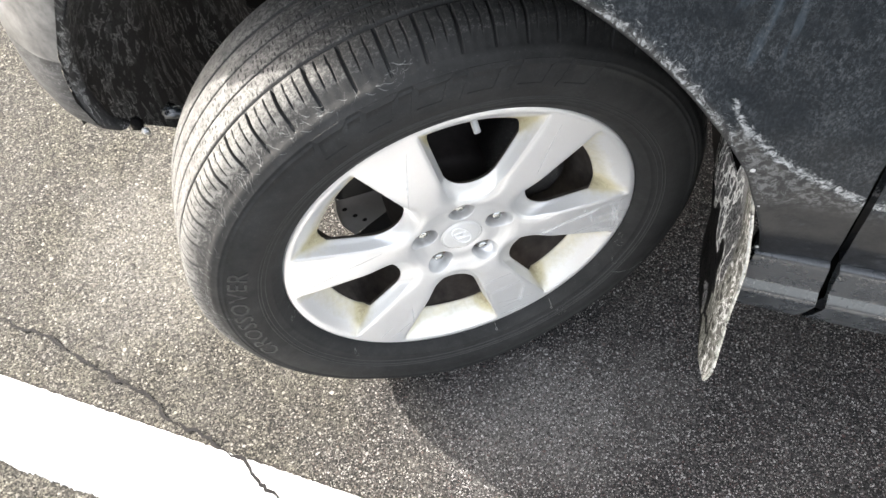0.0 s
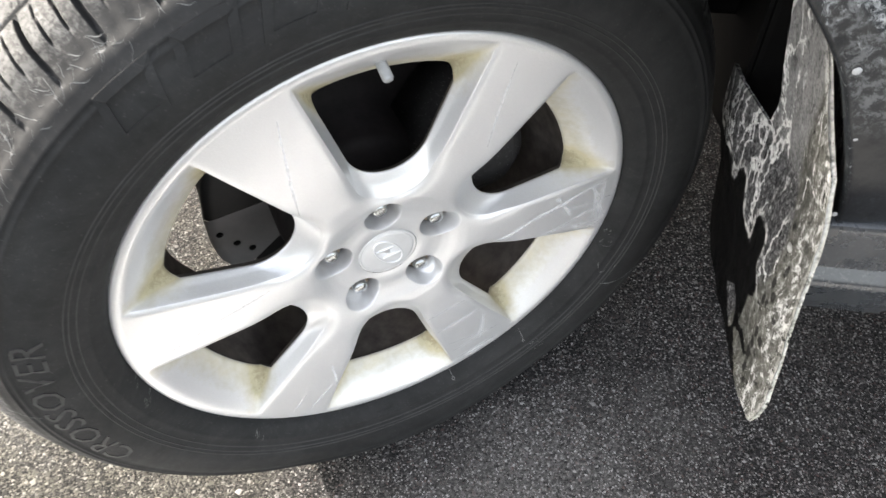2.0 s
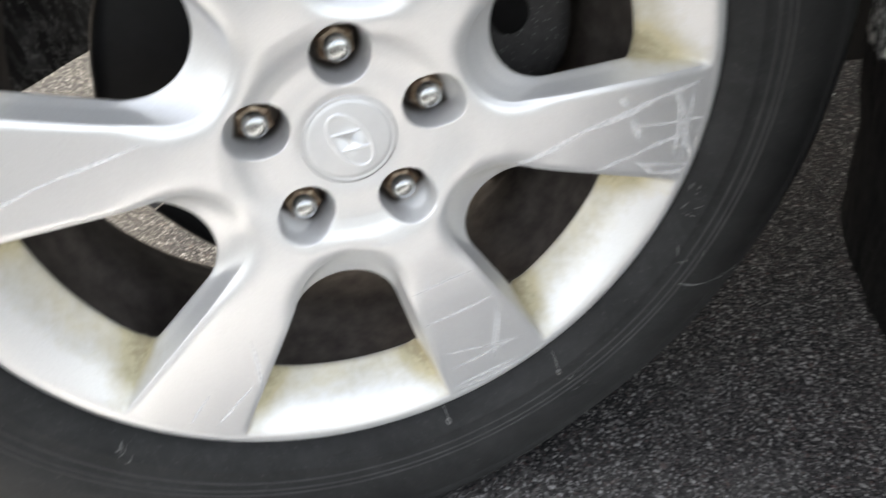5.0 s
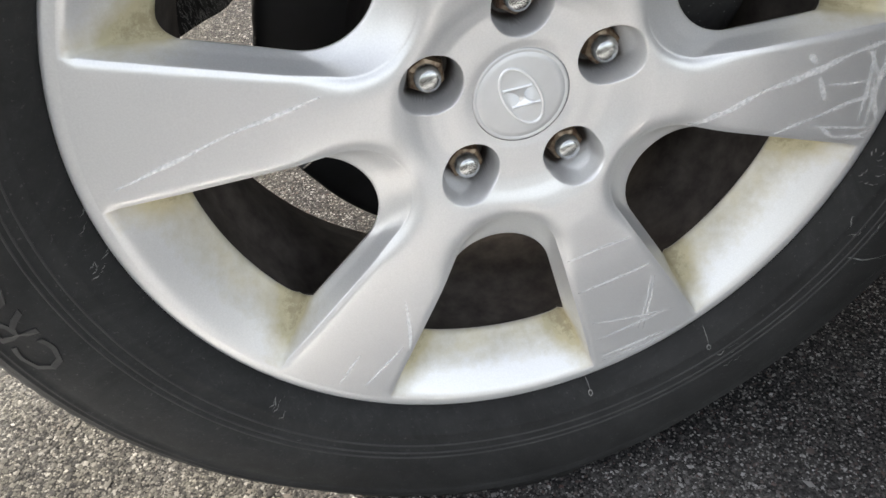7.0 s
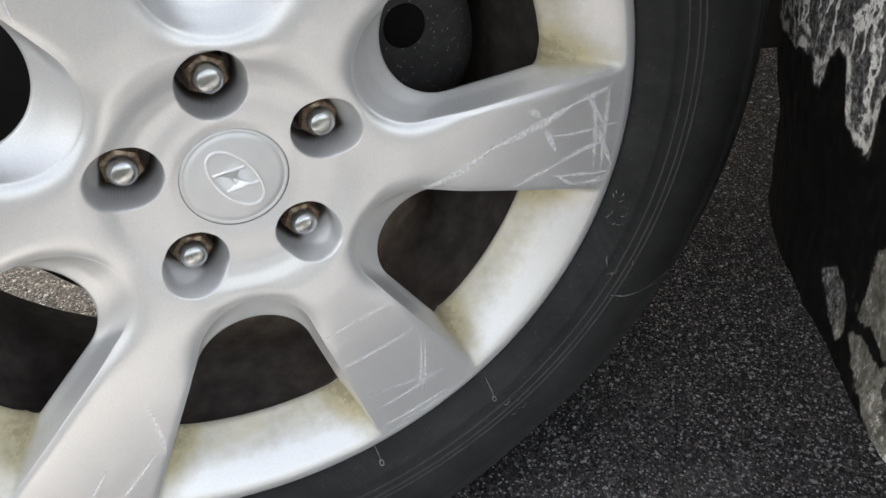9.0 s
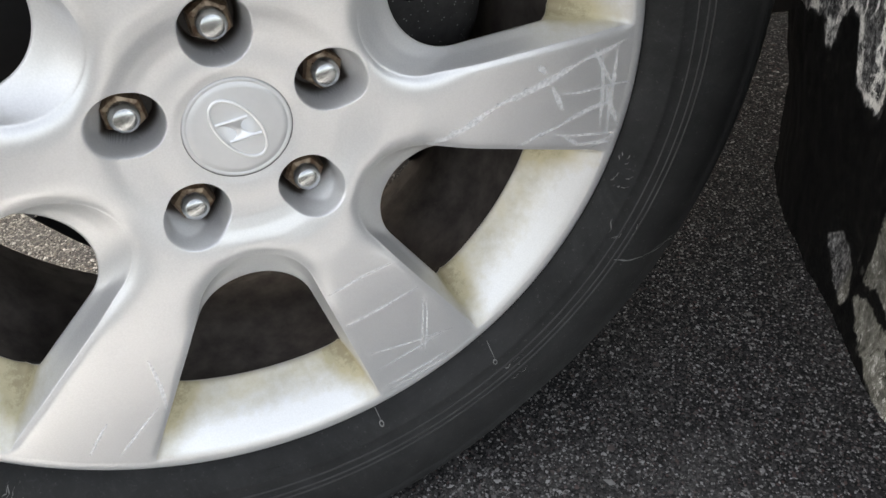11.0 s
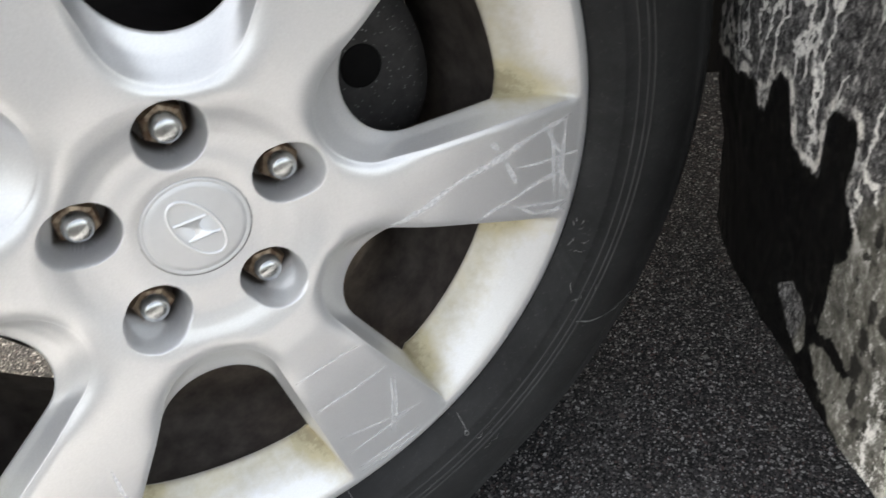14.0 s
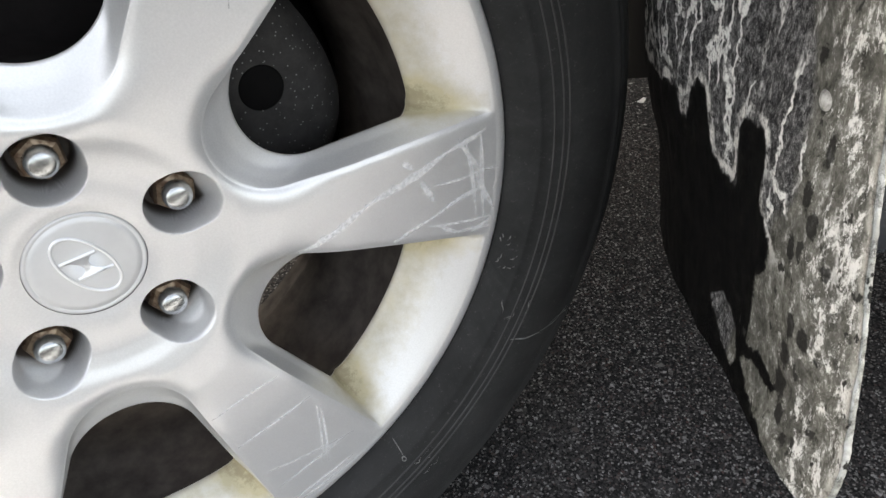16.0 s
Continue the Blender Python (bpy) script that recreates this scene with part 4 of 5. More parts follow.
# -- centre cap, nuts, valve, scratches --
def centre_cap():
    shapes = [lathe([(0.0, -0.0014), (0.0, -0.0014), (0.012, -0.0013), (0.024, -0.0010), (0.0270, -0.0007), (0.0274, -0.0002), (0.0279, -0.0004), (0.0290, -0.0010), (0.0300, -0.0003), (0.0304, 0.006)], 96, (0, 0, HUB))]
    v0 = len(shapes[0][1])
    tilt = radians(-62)
    ux, uz = math.cos(tilt), math.sin(tilt)

    def stroke(points, w, closed=False):
        v, n = [], len(points)
        for i, (p, q) in enumerate(points):
            a, b = points[(i - 1) % n if closed else max(i - 1, 0)], points[(i + 1) % n if closed else min(i + 1, n - 1)]
            tx, ty = b[0] - a[0], b[1] - a[1]
            k = math.hypot(tx, ty) or 1
            nx, ny = -ty / k, tx / k
            ww = w(i / max(n - 1, 1)) if callable(w) else w
            for s, h in ((-1, 0.0005), (-0.6, 0.0022), (0.6, 0.0022), (1, 0.0005)):
                x, z = p + nx * ww * s, q + ny * ww * s
                v.append((x * ux - z * uz, -h, HUB + x * uz + z * ux))
        return v, grid_faces(n, 4, closed)

    oval = [(0.0206 * math.cos(2 * math.pi * i / 56), 0.0108 * math.sin(2 * math.pi * i / 56)) for i in range(56)]
    shapes.append(stroke(oval, 0.0010, True))

    def level(p, q):
        """From upright coordinates on the cap to those along the oval."""
        return p * ux + q * uz, -p * uz + q * ux

    # two level bars and a waisted band between them
    for p0, q0, p1, q1 in ((-0.0118, 0.0052, 0.0062, 0.0064), (-0.0062, -0.0064, 0.0118, -0.0052)):
        shapes.append(stroke([level(p0 + (p1 - p0) * i / 12, q0 + (q1 - q0) * i / 12) for i in range(13)], 0.0012))
    band = []
    for i in range(19):
        w = i / 18
        q = 0.0052 - 0.0104 * w
        mid = -0.0030 + 0.0060 * w
        half = 0.0023 + 0.0058 * abs(2 * w - 1) ** 2.0
        for e, h in ((-1, 0.0005), (-0.75, 0.0022), (0.75, 0.0022), (1, 0.0005)):
            p, z = level(mid + half * e, q)
            band.append((p * ux - z * uz, -h, HUB + p * uz + z * ux))
    shapes.append((band, grid_faces(19, 4)))
    v, f = joined(*shapes)
    ob = mesh_part("centre_cap", v, f, [M_CAP, M_EMBLEM], wheel, "satin silver cap with a raised oval emblem")
    idx = np.zeros(len(f), dtype=np.int32)
    idx[v0:] = 1
    ob.data.polygons.foreach_set("material_index", idx)


def lug_nut():
    """A hexagon nut with a domed bright tip, pointing out along minus y."""
    v, f = [], []
    hexa = [(0.0118, 0.026), (0.0126, 0.0225), (0.0126, 0.0120), (0.0112, 0.0092), (0.0084, 0.0082)]
    for i in range(6):
        for r, y in hexa:
            v.append((r * math.cos(math.pi * i / 3), y, r * math.sin(math.pi * i / 3)))
    f = grid_faces(6, len(hexa), True)
    return v, f


def lug_tip():
    return lathe([(0.0084, 0.0150), (0.0084, 0.0098), (0.0081, 0.0085), (0.0080, 0.0048), (0.0076, 0.0028), (0.0067, 0.0014), (0.0052, 0.0006), (0.0030, 0.0001), (0.0, 0.0)], 28)


def lug_nuts():
    hv, hf = lug_nut()
    tv, tf = lug_tip()
    v, f = joined((hv, hf), (tv, tf))
    me = None
    for k in range(5):
        t = radians(89.1 - 72 * k)
        if me is None:
            ob = mesh_part("lug_nut", v, f, [M_NUT, M_CHROME], wheel, "rust-stained nut with a bright chrome tip")
            idx = np.zeros(len(f), dtype=np.int32)
            idx[len(hf):] = 1
            ob.data.polygons.foreach_set("material_index", idx)
            ob.data.polygons.foreach_set("use_smooth", (idx == 1).tolist())
            me = ob.data
        else:
            ob = new("lug_nut", me)
            ob.parent = wheel
            ob["label"] = "rust-stained nut with a bright chrome tip"
        ob.matrix_basis = Matrix.Translation((0.05715 * math.cos(t), 0.0008, HUB + 0.05715 * math.sin(t))) @ Matrix.Rotation(0.5 + 1.3 * k, 4, "Y")


def valve_stem():
    v, f = lathe([(0.0, -0.012), (0.0036, -0.012), (0.0044, -0.010), (0.0044, 0.004), (0.0030, 0.005), (0.0030, 0.020)], 18)
    ob = mesh_part("valve_stem", v, f, M_VALVE, wheel, "grey valve stem with its cap")
    ob.matrix_basis = Matrix.Translation((0.0200, -0.008, HUB + 0.2235)) @ Matrix.Rotation(radians(24), 4, "X")


def scratches():
    """Thin bare marks across the spokes and along the flange."""
    rng = random.Random(11)
    v, f = [], []

    def mark(r0, t0, r1, t1, w, bow=0.0, n=14, ragged=0.3):
        base = len(v)
        p0 = np.array([r0 * math.cos(radians(t0)), r0 * math.sin(radians(t0))])
        p1 = np.array([r1 * math.cos(radians(t1)), r1 * math.sin(radians(t1))])
        d = p1 - p0
        nn = np.array([-d[1], d[0]]) / max(np.hypot(*d), 1e-6)
        was = False
        for i in range(n):
            s = i / (n - 1)
            p = p0 + d * s + nn * (bow * math.sin(math.pi * s) + rng.uniform(-1, 1) * w * 0.12)
            ww = w * (0.25 + 0.75 * math.sin(math.pi * min(max(s, 0.04), 0.96))) * (1 + rng.uniform(-ragged, ragged))
            for k in (-1, 0, 1):
                q = p + nn * k * ww / 2
                r = float(np.hypot(*q))
                y = float(face_y(r) + soft_edge(q[0], q[1])) - 0.0004
                v.append((float(q[0]), y, HUB + float(q[1])))
            rp, tp = float(np.hypot(*p)), math.atan2(p[1], p[0]) - SPOKE_0
            tp -= round(tp / (math.pi / 3)) * math.pi / 3
            ok = float(opening_far(rp * math.cos(tp), rp * math.sin(tp))) > 0.0015 and rp < 0.2475
            if i and ok and was:
                for j in (0, 1):
                    f.append((base + 3 * i - 3 + j, base + 3 * i - 2 + j, base + 3 * i + 1 + j, base + 3 * i + j))
            was = ok

    # the spoke towards the mud flap: one long scuff and a web of lines at its tip
    mark(0.110, -19.5, 0.154, -7.0, 0.0046, -0.0015, 24)
    for a in ((0.152, -7.2, 0.209, -0.8, 0.0054, -0.0016), (0.207, -0.9, 0.238, 0.8, 0.0028, -0.0008), (0.195, -6.5, 0.229, -6.3, 0.0015, -0.0012), (0.228, -6.3, 0.249, -6.1, 0.0015, 0.0004),
              (0.172, -18.0, 0.202, -12.9, 0.0030, 0.0008), (0.200, -13.0, 0.235, -9.0, 0.0032, 0.0012), (0.222, 0.5, 0.233, -13.9, 0.0028, 0.0015), (0.234, 0.0, 0.240, -14.7, 0.0030, 0.0),
              (0.229, -6.0, 0.248, -13.4, 0.0034, -0.0009), (0.189, -4.9, 0.199, -9.8, 0.0038, 0.0004), (0.197, -15.0, 0.248, -14.5, 0.0018, -0.0012)):
        mark(*a, n=22)
    for a in ((0.220, -16.9, 0.248, -16.3, 0.0022, 0.0008), (0.232, -17.4, 0.246, -14.8, 0.0022, 0.0), (0.207, -15.4, 0.221, -17.0, 0.0026, 0.0), (0.178, 0.3, 0.184, -1.9, 0.0040, 0.0), (0.217, 0.8, 0.235, -6.3, 0.0030, -0.0007)):
        mark(*a)
    # the next one down: parallel lines right across
    for a in ((0.130, -78.9, 0.136, -57.9, 0.0014, 0.0015), (0.161, -77.4, 0.168, -58.1, 0.0018, -0.0005), (0.196, -76.1, 0.223, -59.9, 0.0013, -0.0015), (0.216, -76.3, 0.221, -61.3, 0.0014, 0.0),
              (0.236, -76.3, 0.241, -63.6, 0.0022, -0.0008), (0.241, -76.3, 0.245, -64.1, 0.0014, -0.0012), (0.181, -58.8, 0.227, -66.9, 0.0015, 0.0007), (0.179, -59.4, 0.224, -67.7, 0.0014, 0.0010)):
        mark(*a, n=26)
    # the one towards the car's front
    for a in ((0.233, 180.0, 0.171, 173.6, 0.0026, 0.0), (0.172, 173.7, 0.121, 165.6, 0.0026, 0.0)):
        mark(*a, n=26)
    # crossing ones on the spoke beside it
    for a in ((0.196, -117.5, 0.156, -124.8, 0.0026), (0.238, -127.2, 0.209, -127.0, 0.0022), (0.194, -119.3, 0.237, -122.6, 0.0022)):
        mark(*a, bow=rng.uniform(-0.0012, 0.0012), n=24)
    # long faint ones on the upper spokes
    mark(0.150, 48, 0.232, 57, 0.0022, 0.0012, 26)
    mark(0.128, 124, 0.226, 107, 0.0024, 0.001, 30)
    ob = mesh_part("scratching", v, f, M_SCRATCH, wheel, "pale scratches across the spokes", smooth=False)
    tagged(ob, kind="stuff")


centre_cap()
lug_nuts()
valve_stem()
scratches()


# -- brake behind the wheel --
def brake():
    v, f = lathe([(0.0, 0.060), (0.080, 0.060), (0.087, 0.065), (0.089, 0.074), (0.089, 0.124), (0.150, 0.1245), (0.151, 0.127), (0.151, 0.142), (0.08, 0.146)], 96, (0, 0, HUB))
    disc = mesh_part("brake_disc", v, f, M_ROTOR, car, "dusty dark steel brake disc")
    # dark sheet towards the front and a grey plate with drain holes under it
    for name, a0, a1, material, label in (("dust_shield", 118, 180, M_SHIELD, "dark sheet shield"), ("shield_plate", 180.4, 214, M_PLATE, "grey sheet plate with small holes"), ("lower_shield", 214.4, 240, M_SHIELD, "dark lower sheet")):
        n = 24
        vs = []
        for i in range(n + 1):
            t = a0 + (a1 - a0) * i / n
            edge = float(np.interp(t, [118, 155, 175, 187, 204, 220, 240], [0.150, 0.150, 0.152, 0.158, 0.170, 0.172, 0.180]))
            for r, y in ((0.070, 0.1195), (0.110, 0.1190), (edge - 0.012, 0.1190), (edge - 0.003, 0.1200), (edge, 0.1240), (edge, 0.1290)):
                vs.append((r * math.cos(radians(t)), y, HUB + r * math.sin(radians(t))))
        mesh_part(name, vs, grid_faces(n + 1, 6), material, disc, label)
    # the holes are flat black discs, their depth painted by colour alone
    for x, z in ((-0.146, 0.327), (-0.133, 0.306), (-0.120, 0.290), (-0.010, 0.477)):
        hv, hf = lathe([(0.0, 0.0), (0.0036, 0.0), (0.0040, 0.0006)], 16, (x, 0.1180, z))
        mesh_part("shield_hole", hv, hf, M_DARK, disc)
    # added dark sheet: it only closes bright gaps behind the disc
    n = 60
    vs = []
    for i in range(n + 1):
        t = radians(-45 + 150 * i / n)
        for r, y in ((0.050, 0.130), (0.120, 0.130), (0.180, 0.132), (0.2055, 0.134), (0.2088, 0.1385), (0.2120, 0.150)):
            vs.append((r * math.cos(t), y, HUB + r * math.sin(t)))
    mesh_part("gap_blocker", vs, grid_faces(n + 1, 6), M_DARK, car, "added dark sheet blocking the gaps behind the brake disc")
    # caliper over the rear of the disc, with a round bore and a bracket
    bm = bmesh.new()
    prev = None
    prof = [(0.088, 0.046), (0.100, 0.036), (0.160, 0.036), (0.176, 0.046), (0.180, 0.075), (0.172, 0.115), (0.095, 0.115)]
    m = 14
    for i in range(m + 1):
        t = radians(-4 + 52 * i / m)
        bulge = 1 - 0.08 * abs(2 * i / m - 1) ** 3
        ring = [bm.verts.new((r * bulge * math.cos(t), y + 0.006 * abs(2 * i / m - 1) ** 2, HUB + r * bulge * math.sin(t))) for r, y in prof]
        if prev:
            for j in range(len(prof)):
                bm.faces.new((prev[j], prev[(j + 1) % len(prof)], ring[(j + 1) % len(prof)], ring[j]))
        else:
            bm.faces.new(ring)
        prev = ring
    bm.faces.new(prev[::-1])
    bmesh.ops.recalc_face_normals(bm, faces=bm.faces[:])
    cal = part("brake_caliper", bm, M_CALIPER, car, "grimy cast iron brake caliper", True)
    # the bore too is a black disc whose dark depth is colour
    hv, hf = lathe([(0.0, -0.0012), (0.0125, -0.0012), (0.0135, -0.0008), (0.0140, 0.001)], 32, (0.1215, 0.0365, HUB + 0.0475))
    mesh_part("bore", hv, hf, M_DARK, cal)
    bm = box(0.085, 0.150, 0.052, 0.070, HUB - 0.028, HUB + 0.006, 0.006)
    part("bracket", bm, M_CALIPER, cal)
    # upright and strut, only just seen through the openings
    bm = bmesh.new()
    bmesh.ops.create_cone(bm, cap_ends=True, segments=24, radius1=0.032, radius2=0.026, depth=0.55, matrix=Matrix.Translation((0.01, 0.23, HUB + 0.30)) @ Matrix.Rotation(radians(8), 4, "X"))
    part("suspension_strut", bm, M_DARK, car, "dirty black suspension strut", True)
    bm = bmesh.new()
    bmesh.ops.create_cone(bm, cap_ends=True, segments=32, radius1=0.062, radius2=0.07, depth=0.10, matrix=Matrix.Translation((0, 0.20, HUB)) @ Matrix.Rotation(radians(90), 4, "X"))
    part("wheel_carrier", bm, M_DARK, car, "dirty cast wheel carrier", True)
    bm = bmesh.new()
    bmesh.ops.create_cone(bm, cap_ends=True, segments=16, radius1=0.018, radius2=0.018, depth=0.7, matrix=Matrix.Translation((0.20, 0.45, HUB - 0.06)) @ Matrix.Rotation(radians(90), 4, "X") @ Matrix.Rotation(radians(25), 4, "Y"))
    part("control_arm", bm, M_DARK, car, "dark steel control arm", True)


brake()


# -- body --
ARCH_A, ARCH_Z = 0.06, 0.385


def arch_radius(t):
    return 0.441 + 0.024 * max(0.0, math.sin(t)) ** 3 + 0.034 * float(smoothstep((math.cos(t) - 0.3) / 0.5)) - 0.005 * float(smoothstep((-0.82 - math.cos(t)) / 0.08)) 


def side_b(z):
    """How far out the body's side lies at a height."""
    return float(np.interp(z, [0.30, 0.330, 0.340, 0.36, 0.392, 0.399, 0.411, 0.4655, 0.4690, 0.4712, 0.4722, 0.4728, 0.52, 0.60, 0.70, 0.85, 0.98], [-0.03, -0.008, 0.006, 0.0135, 0.0205, 0.0205, 0.0135, 0.0190, 0.0182, 0.0150, 0.0095, 0.0110, 0.024, 0.0410, 0.0500, 0.048, 0.030]))


def seam_a(z):
    """The gap before the door: it leans back downward and turns under at its foot."""
    return float(np.interp(z, [0.30, 0.347, 0.365, 0.385, 0.406, 0.474, 0.574, 0.604, 0.668, 0.98], [-0.450, -0.454, -0.458, -0.462, -0.459, -0.449, -0.434, -0.430, -0.422, -0.4375]))


def splashed(z):
    """A band of dried splashes under the scrape, scalier at its top."""
    return 0.5 * float(smoothstep((z - 0.512) / 0.022)) + 0.5 * float(smoothstep((z - 0.578) / 0.03))


def fender():
    n, m = 150, 46
    v, wear, clad, silt = [], [], [], []
    t0, t1 = radians(46), radians(180 - 11.6)
    tc = math.atan2(0.98 - ARCH_Z, -0.4335 - ARCH_A)
    for i in range(n + 1):
        t = t0 + (t1 - t0) * i / n
        r0 = arch_radius(t)
        ca, sa = math.cos(t), math.sin(t)
        lim = [9.0]
        if sa > 1e-6:
            lim.append((0.98 - ARCH_Z) / sa)
        if ca < 0:
            lim.append((-0.4335 - ARCH_A) / ca)
        else:
            lim.append((0.60 - ARCH_A) / max(ca, 1e-6))
        r1 = max(min(lim), r0 + 0.004)
        # towards the rear the rows run to even steps down the seam
        ez = 0.98 + (0.4732 - 0.98) * (t - tc) / (t1 - tc)
        lip = [(r0 + 0.001, -0.030), (r0, -0.016), (r0 - 0.0015, -0.006), (r0 + 0.0005, 0.001)]
        for rr, db in lip:
            a, z = ARCH_A + rr * ca, ARCH_Z + rr * sa
            v.append((a, side_b(max(z, 0.4730)) + 0.006 + db, z))
            wear.append(0.34 * smoothstep((0.74 - z) / 0.12))
            clad.append(1.0)
            silt.append(0.0)
        for j in range(m):
            s = (j / (m - 1)) ** 1.35
            rr = r0 + 0.003 + (r1 - r0 - 0.003) * s
            a, z = ARCH_A + rr * ca, ARCH_Z + rr * sa
            if t > tc:
                a, z = a + (seam_a(ez) + 0.004 - ARCH_A - r1 * ca) * s, z + (ez - ARCH_Z - r1 * sa) * s
            flare = 0.006 * math.exp(-(((rr - r0) / 0.03) ** 2))
            v.append((a, side_b(max(z, 0.4730)) + flare - 0.10 * float(smoothstep((a - 0.25) / 0.4)), z))
            # the ragged edge of the scraped band: along the lip, then back to the door seam
            edge_z = float(np.interp(a, [-0.44, -0.40, -0.355, -0.317, -0.285, -0.2, 0.6], [0.606, 0.620, 0.640, 0.668, 0.700, 0.9, 0.9]))
            over = z - edge_z
            line = math.exp(-(((over - 0.004) / 0.011) ** 2)) if a < -0.275 else 0.0
            lipw = math.exp(-(((rr - r0) / 0.022) ** 2)) * (0.95 if a < 0.2 else 0.2)
            wear.append(max(0.64 * line, 0.55 * lipw if over > -0.02 or a > -0.29 else 0.2 * lipw))
            silt.append(splashed(z))
            clad.append(max(float(smoothstep((0.004 - over) / 0.010)) if a < -0.285 else 0.0, float(smoothstep((0.012 - rr + r0) / 0.008))))
    f = grid_faces(n + 1, m + 4)
    ob = mesh_part("fender", v, f, M_PAINT, car, "dusty dark fender with a scraped wheel arch edge", attrs={"wear": wear, "clad": clad, "silt": silt})
    ob.matrix_basis = CAR
    # the small screw heads in its lower corner
    for a, z in ((-0.314, 0.640), (-0.336, 0.582), (-0.362, 0.483)):
        bm = bmesh.new()
        bmesh.ops.create_uvsphere(bm, u_segments=14, v_segments=7, radius=0.0030 if z > 0.6 else 0.0022, matrix=Matrix.Translation((a, side_b(max(z, 0.4730)) + 0.0050, z)) @ Matrix.Diagonal((1, 0.55, 1, 1)))
        part("screw_head", bm, M_VALVE, ob, "pale screw head", True)


def swept_panel(name, prof, a0, a1, material, label, n=10, attrs=None, flare=None):
    """A panel that runs along the car: prof is rows of out, height; its ends follow the given lines."""
    v = []
    for i in range(n + 1):
        s = i / n
        for b, z in prof:
            e0, e1 = (f(z) if callable(f) else f for f in (a0, a1))
            v.append((e0 + (e1 - e0) * s, b, z))
        for b, z in prof[::-1]:
            e0, e1 = (f(z) if callable(f) else f for f in (a0, a1))
            v.append((e0 + (e1 - e0) * s, b - 0.018, z))
    if flare:
        v = [(a, b + flare(a), z) for a, b, z in v]
    k = 2 * len(prof)
    f = grid_faces(n + 1, k)
    for i in range(n):
        f.append((i * k + k - 1, i * k, (i + 1) * k, (i + 1) * k + k - 1))
    at = {key: [fn(p) for p in v] for key, fn in (attrs or {}).items()}
    ob = mesh_part(name, v, f, material, car, label, attrs=at)
    ob.matrix_basis = CAR
    bm = bmesh.new()
    bm.from_mesh(ob.data)
    bmesh.ops.recalc_face_normals(bm, faces=bm.faces[:])
    for e in bm.edges:
        if len(e.link_faces) == 2 and e.calc_face_angle() > 0.5:
            e.smooth = False
    bm.to_mesh(ob.data)
    bm.free()
    return ob


def body():
    fender()
    sill = [(side_b(z), z) for z in np.linspace(0.3325, 0.4722, 90)]
    sill = [(-0.035, 0.330), (-0.020, 0.3315)] + sill
    swept_panel("sill_cladding", sill, -0.3635, lambda z: seam_a(z) + 0.004, M_CLAD, "grey plastic sill cladding behind the wheel", n=14)
    swept_panel("rocker_panel", sill, lambda z: seam_a(z) - 0.007, -2.6, M_CLAD, "grey plastic rocker panel under the door", n=6)
    up = [(side_b(z), z) for z in np.linspace(0.4732, 0.98, 46)]
    scrape = {"wear": lambda p: 0.8 * math.exp(-(((p[2] - 0.612) / 0.010) ** 2)) * math.exp((p[0] + 0.43) / 0.05), "clad": lambda p: float(smoothstep((0.604 - p[2]) / 0.012)), "silt": lambda p: splashed(p[2])}
    swept_panel("front_door", up, lambda z: seam_a(z) - 0.005, -2.6, M_PAINT, "dusty dark front door panel", n=30, attrs=scrape)
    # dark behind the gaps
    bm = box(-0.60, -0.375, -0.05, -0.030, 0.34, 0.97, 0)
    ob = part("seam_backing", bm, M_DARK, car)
    ob.matrix_basis = CAR
    # hood and cowl above, engine bay walls inside, all just out of sight but closing the body
    v = []
    n = 16
    for i in range(n + 1):
        a = -0.60 + 1.42 * i / n
        z = 0.985 - 0.10 * smoothstep((a - 0.1) / 0.75)
        nose = 0.20 * smoothstep((a - 0.45) / 0.42) ** 1.5
        for b in (0.028 - nose, -0.1 - nose, -0.9, -1.7 + nose, -1.83 + nose):
            v.append((a, b, float(z) - (0.02 if b in (0.028 - nose,) else 0)))
    ob = mesh_part("hood", v, grid_faces(n + 1, 5), M_PAINT, car, "dusty dark hood", attrs={"wear": [0.0] * len(v), "clad": [0.0] * len(v)})
    ob.matrix_basis = CAR
    # unseen block and slab, added to keep sun off the ground underneath
    bm = box(-0.42, 0.50, -1.35, -0.48, 0.43, 0.93, 0.02)
    part("engine_bay", bm, M_DARK, car, "unseen black engine bay block added against the sun").matrix_basis = CAR
    bm = box(-2.6, -0.46, -1.78, -0.06, 0.33, 0.36, 0.004)
    part("underbody", bm, M_DARK, car, "black underbody").matrix_basis = CAR
    # a tapered cabin, and plain walls on the far side and at the back
    bm = bmesh.new()
    foot = [bm.verts.new(p) for p in ((-2.62, -1.80, 0.96), (-0.50, -1.80, 0.96), (-0.50, -0.005, 0.96), (-2.62, -0.005, 0.96))]
    roof = [bm.verts.new(p) for p in ((-2.45, -1.58, 1.58), (-1.05, -1.58, 1.58), (-1.05, -0.22, 1.58), (-2.45, -0.22, 1.58))]
    bm.faces.new(foot[::-1])
    bm.faces.new(roof)
    for k in range(4):
        bm.faces.new((foot[k], foot[(k + 1) % 4], roof[(k + 1) % 4], roof[k]))
    bmesh.ops.bevel(bm, geom=bm.edges[:], offset=0.05, segments=3, affect="EDGES")
    part("cabin", bm, M_DARK, car, "dark cabin", True).matrix_basis = CAR
    bm = box(-2.6, 0.10, -1.83, -1.805, 0.33, 0.965, 0.008)
    part("far_side", bm, M_PAINT, car, "dusty dark body side").matrix_basis = CAR
    bm = box(-2.63, -2.6, -1.81, -0.02, 0.33, 0.97, 0.008)
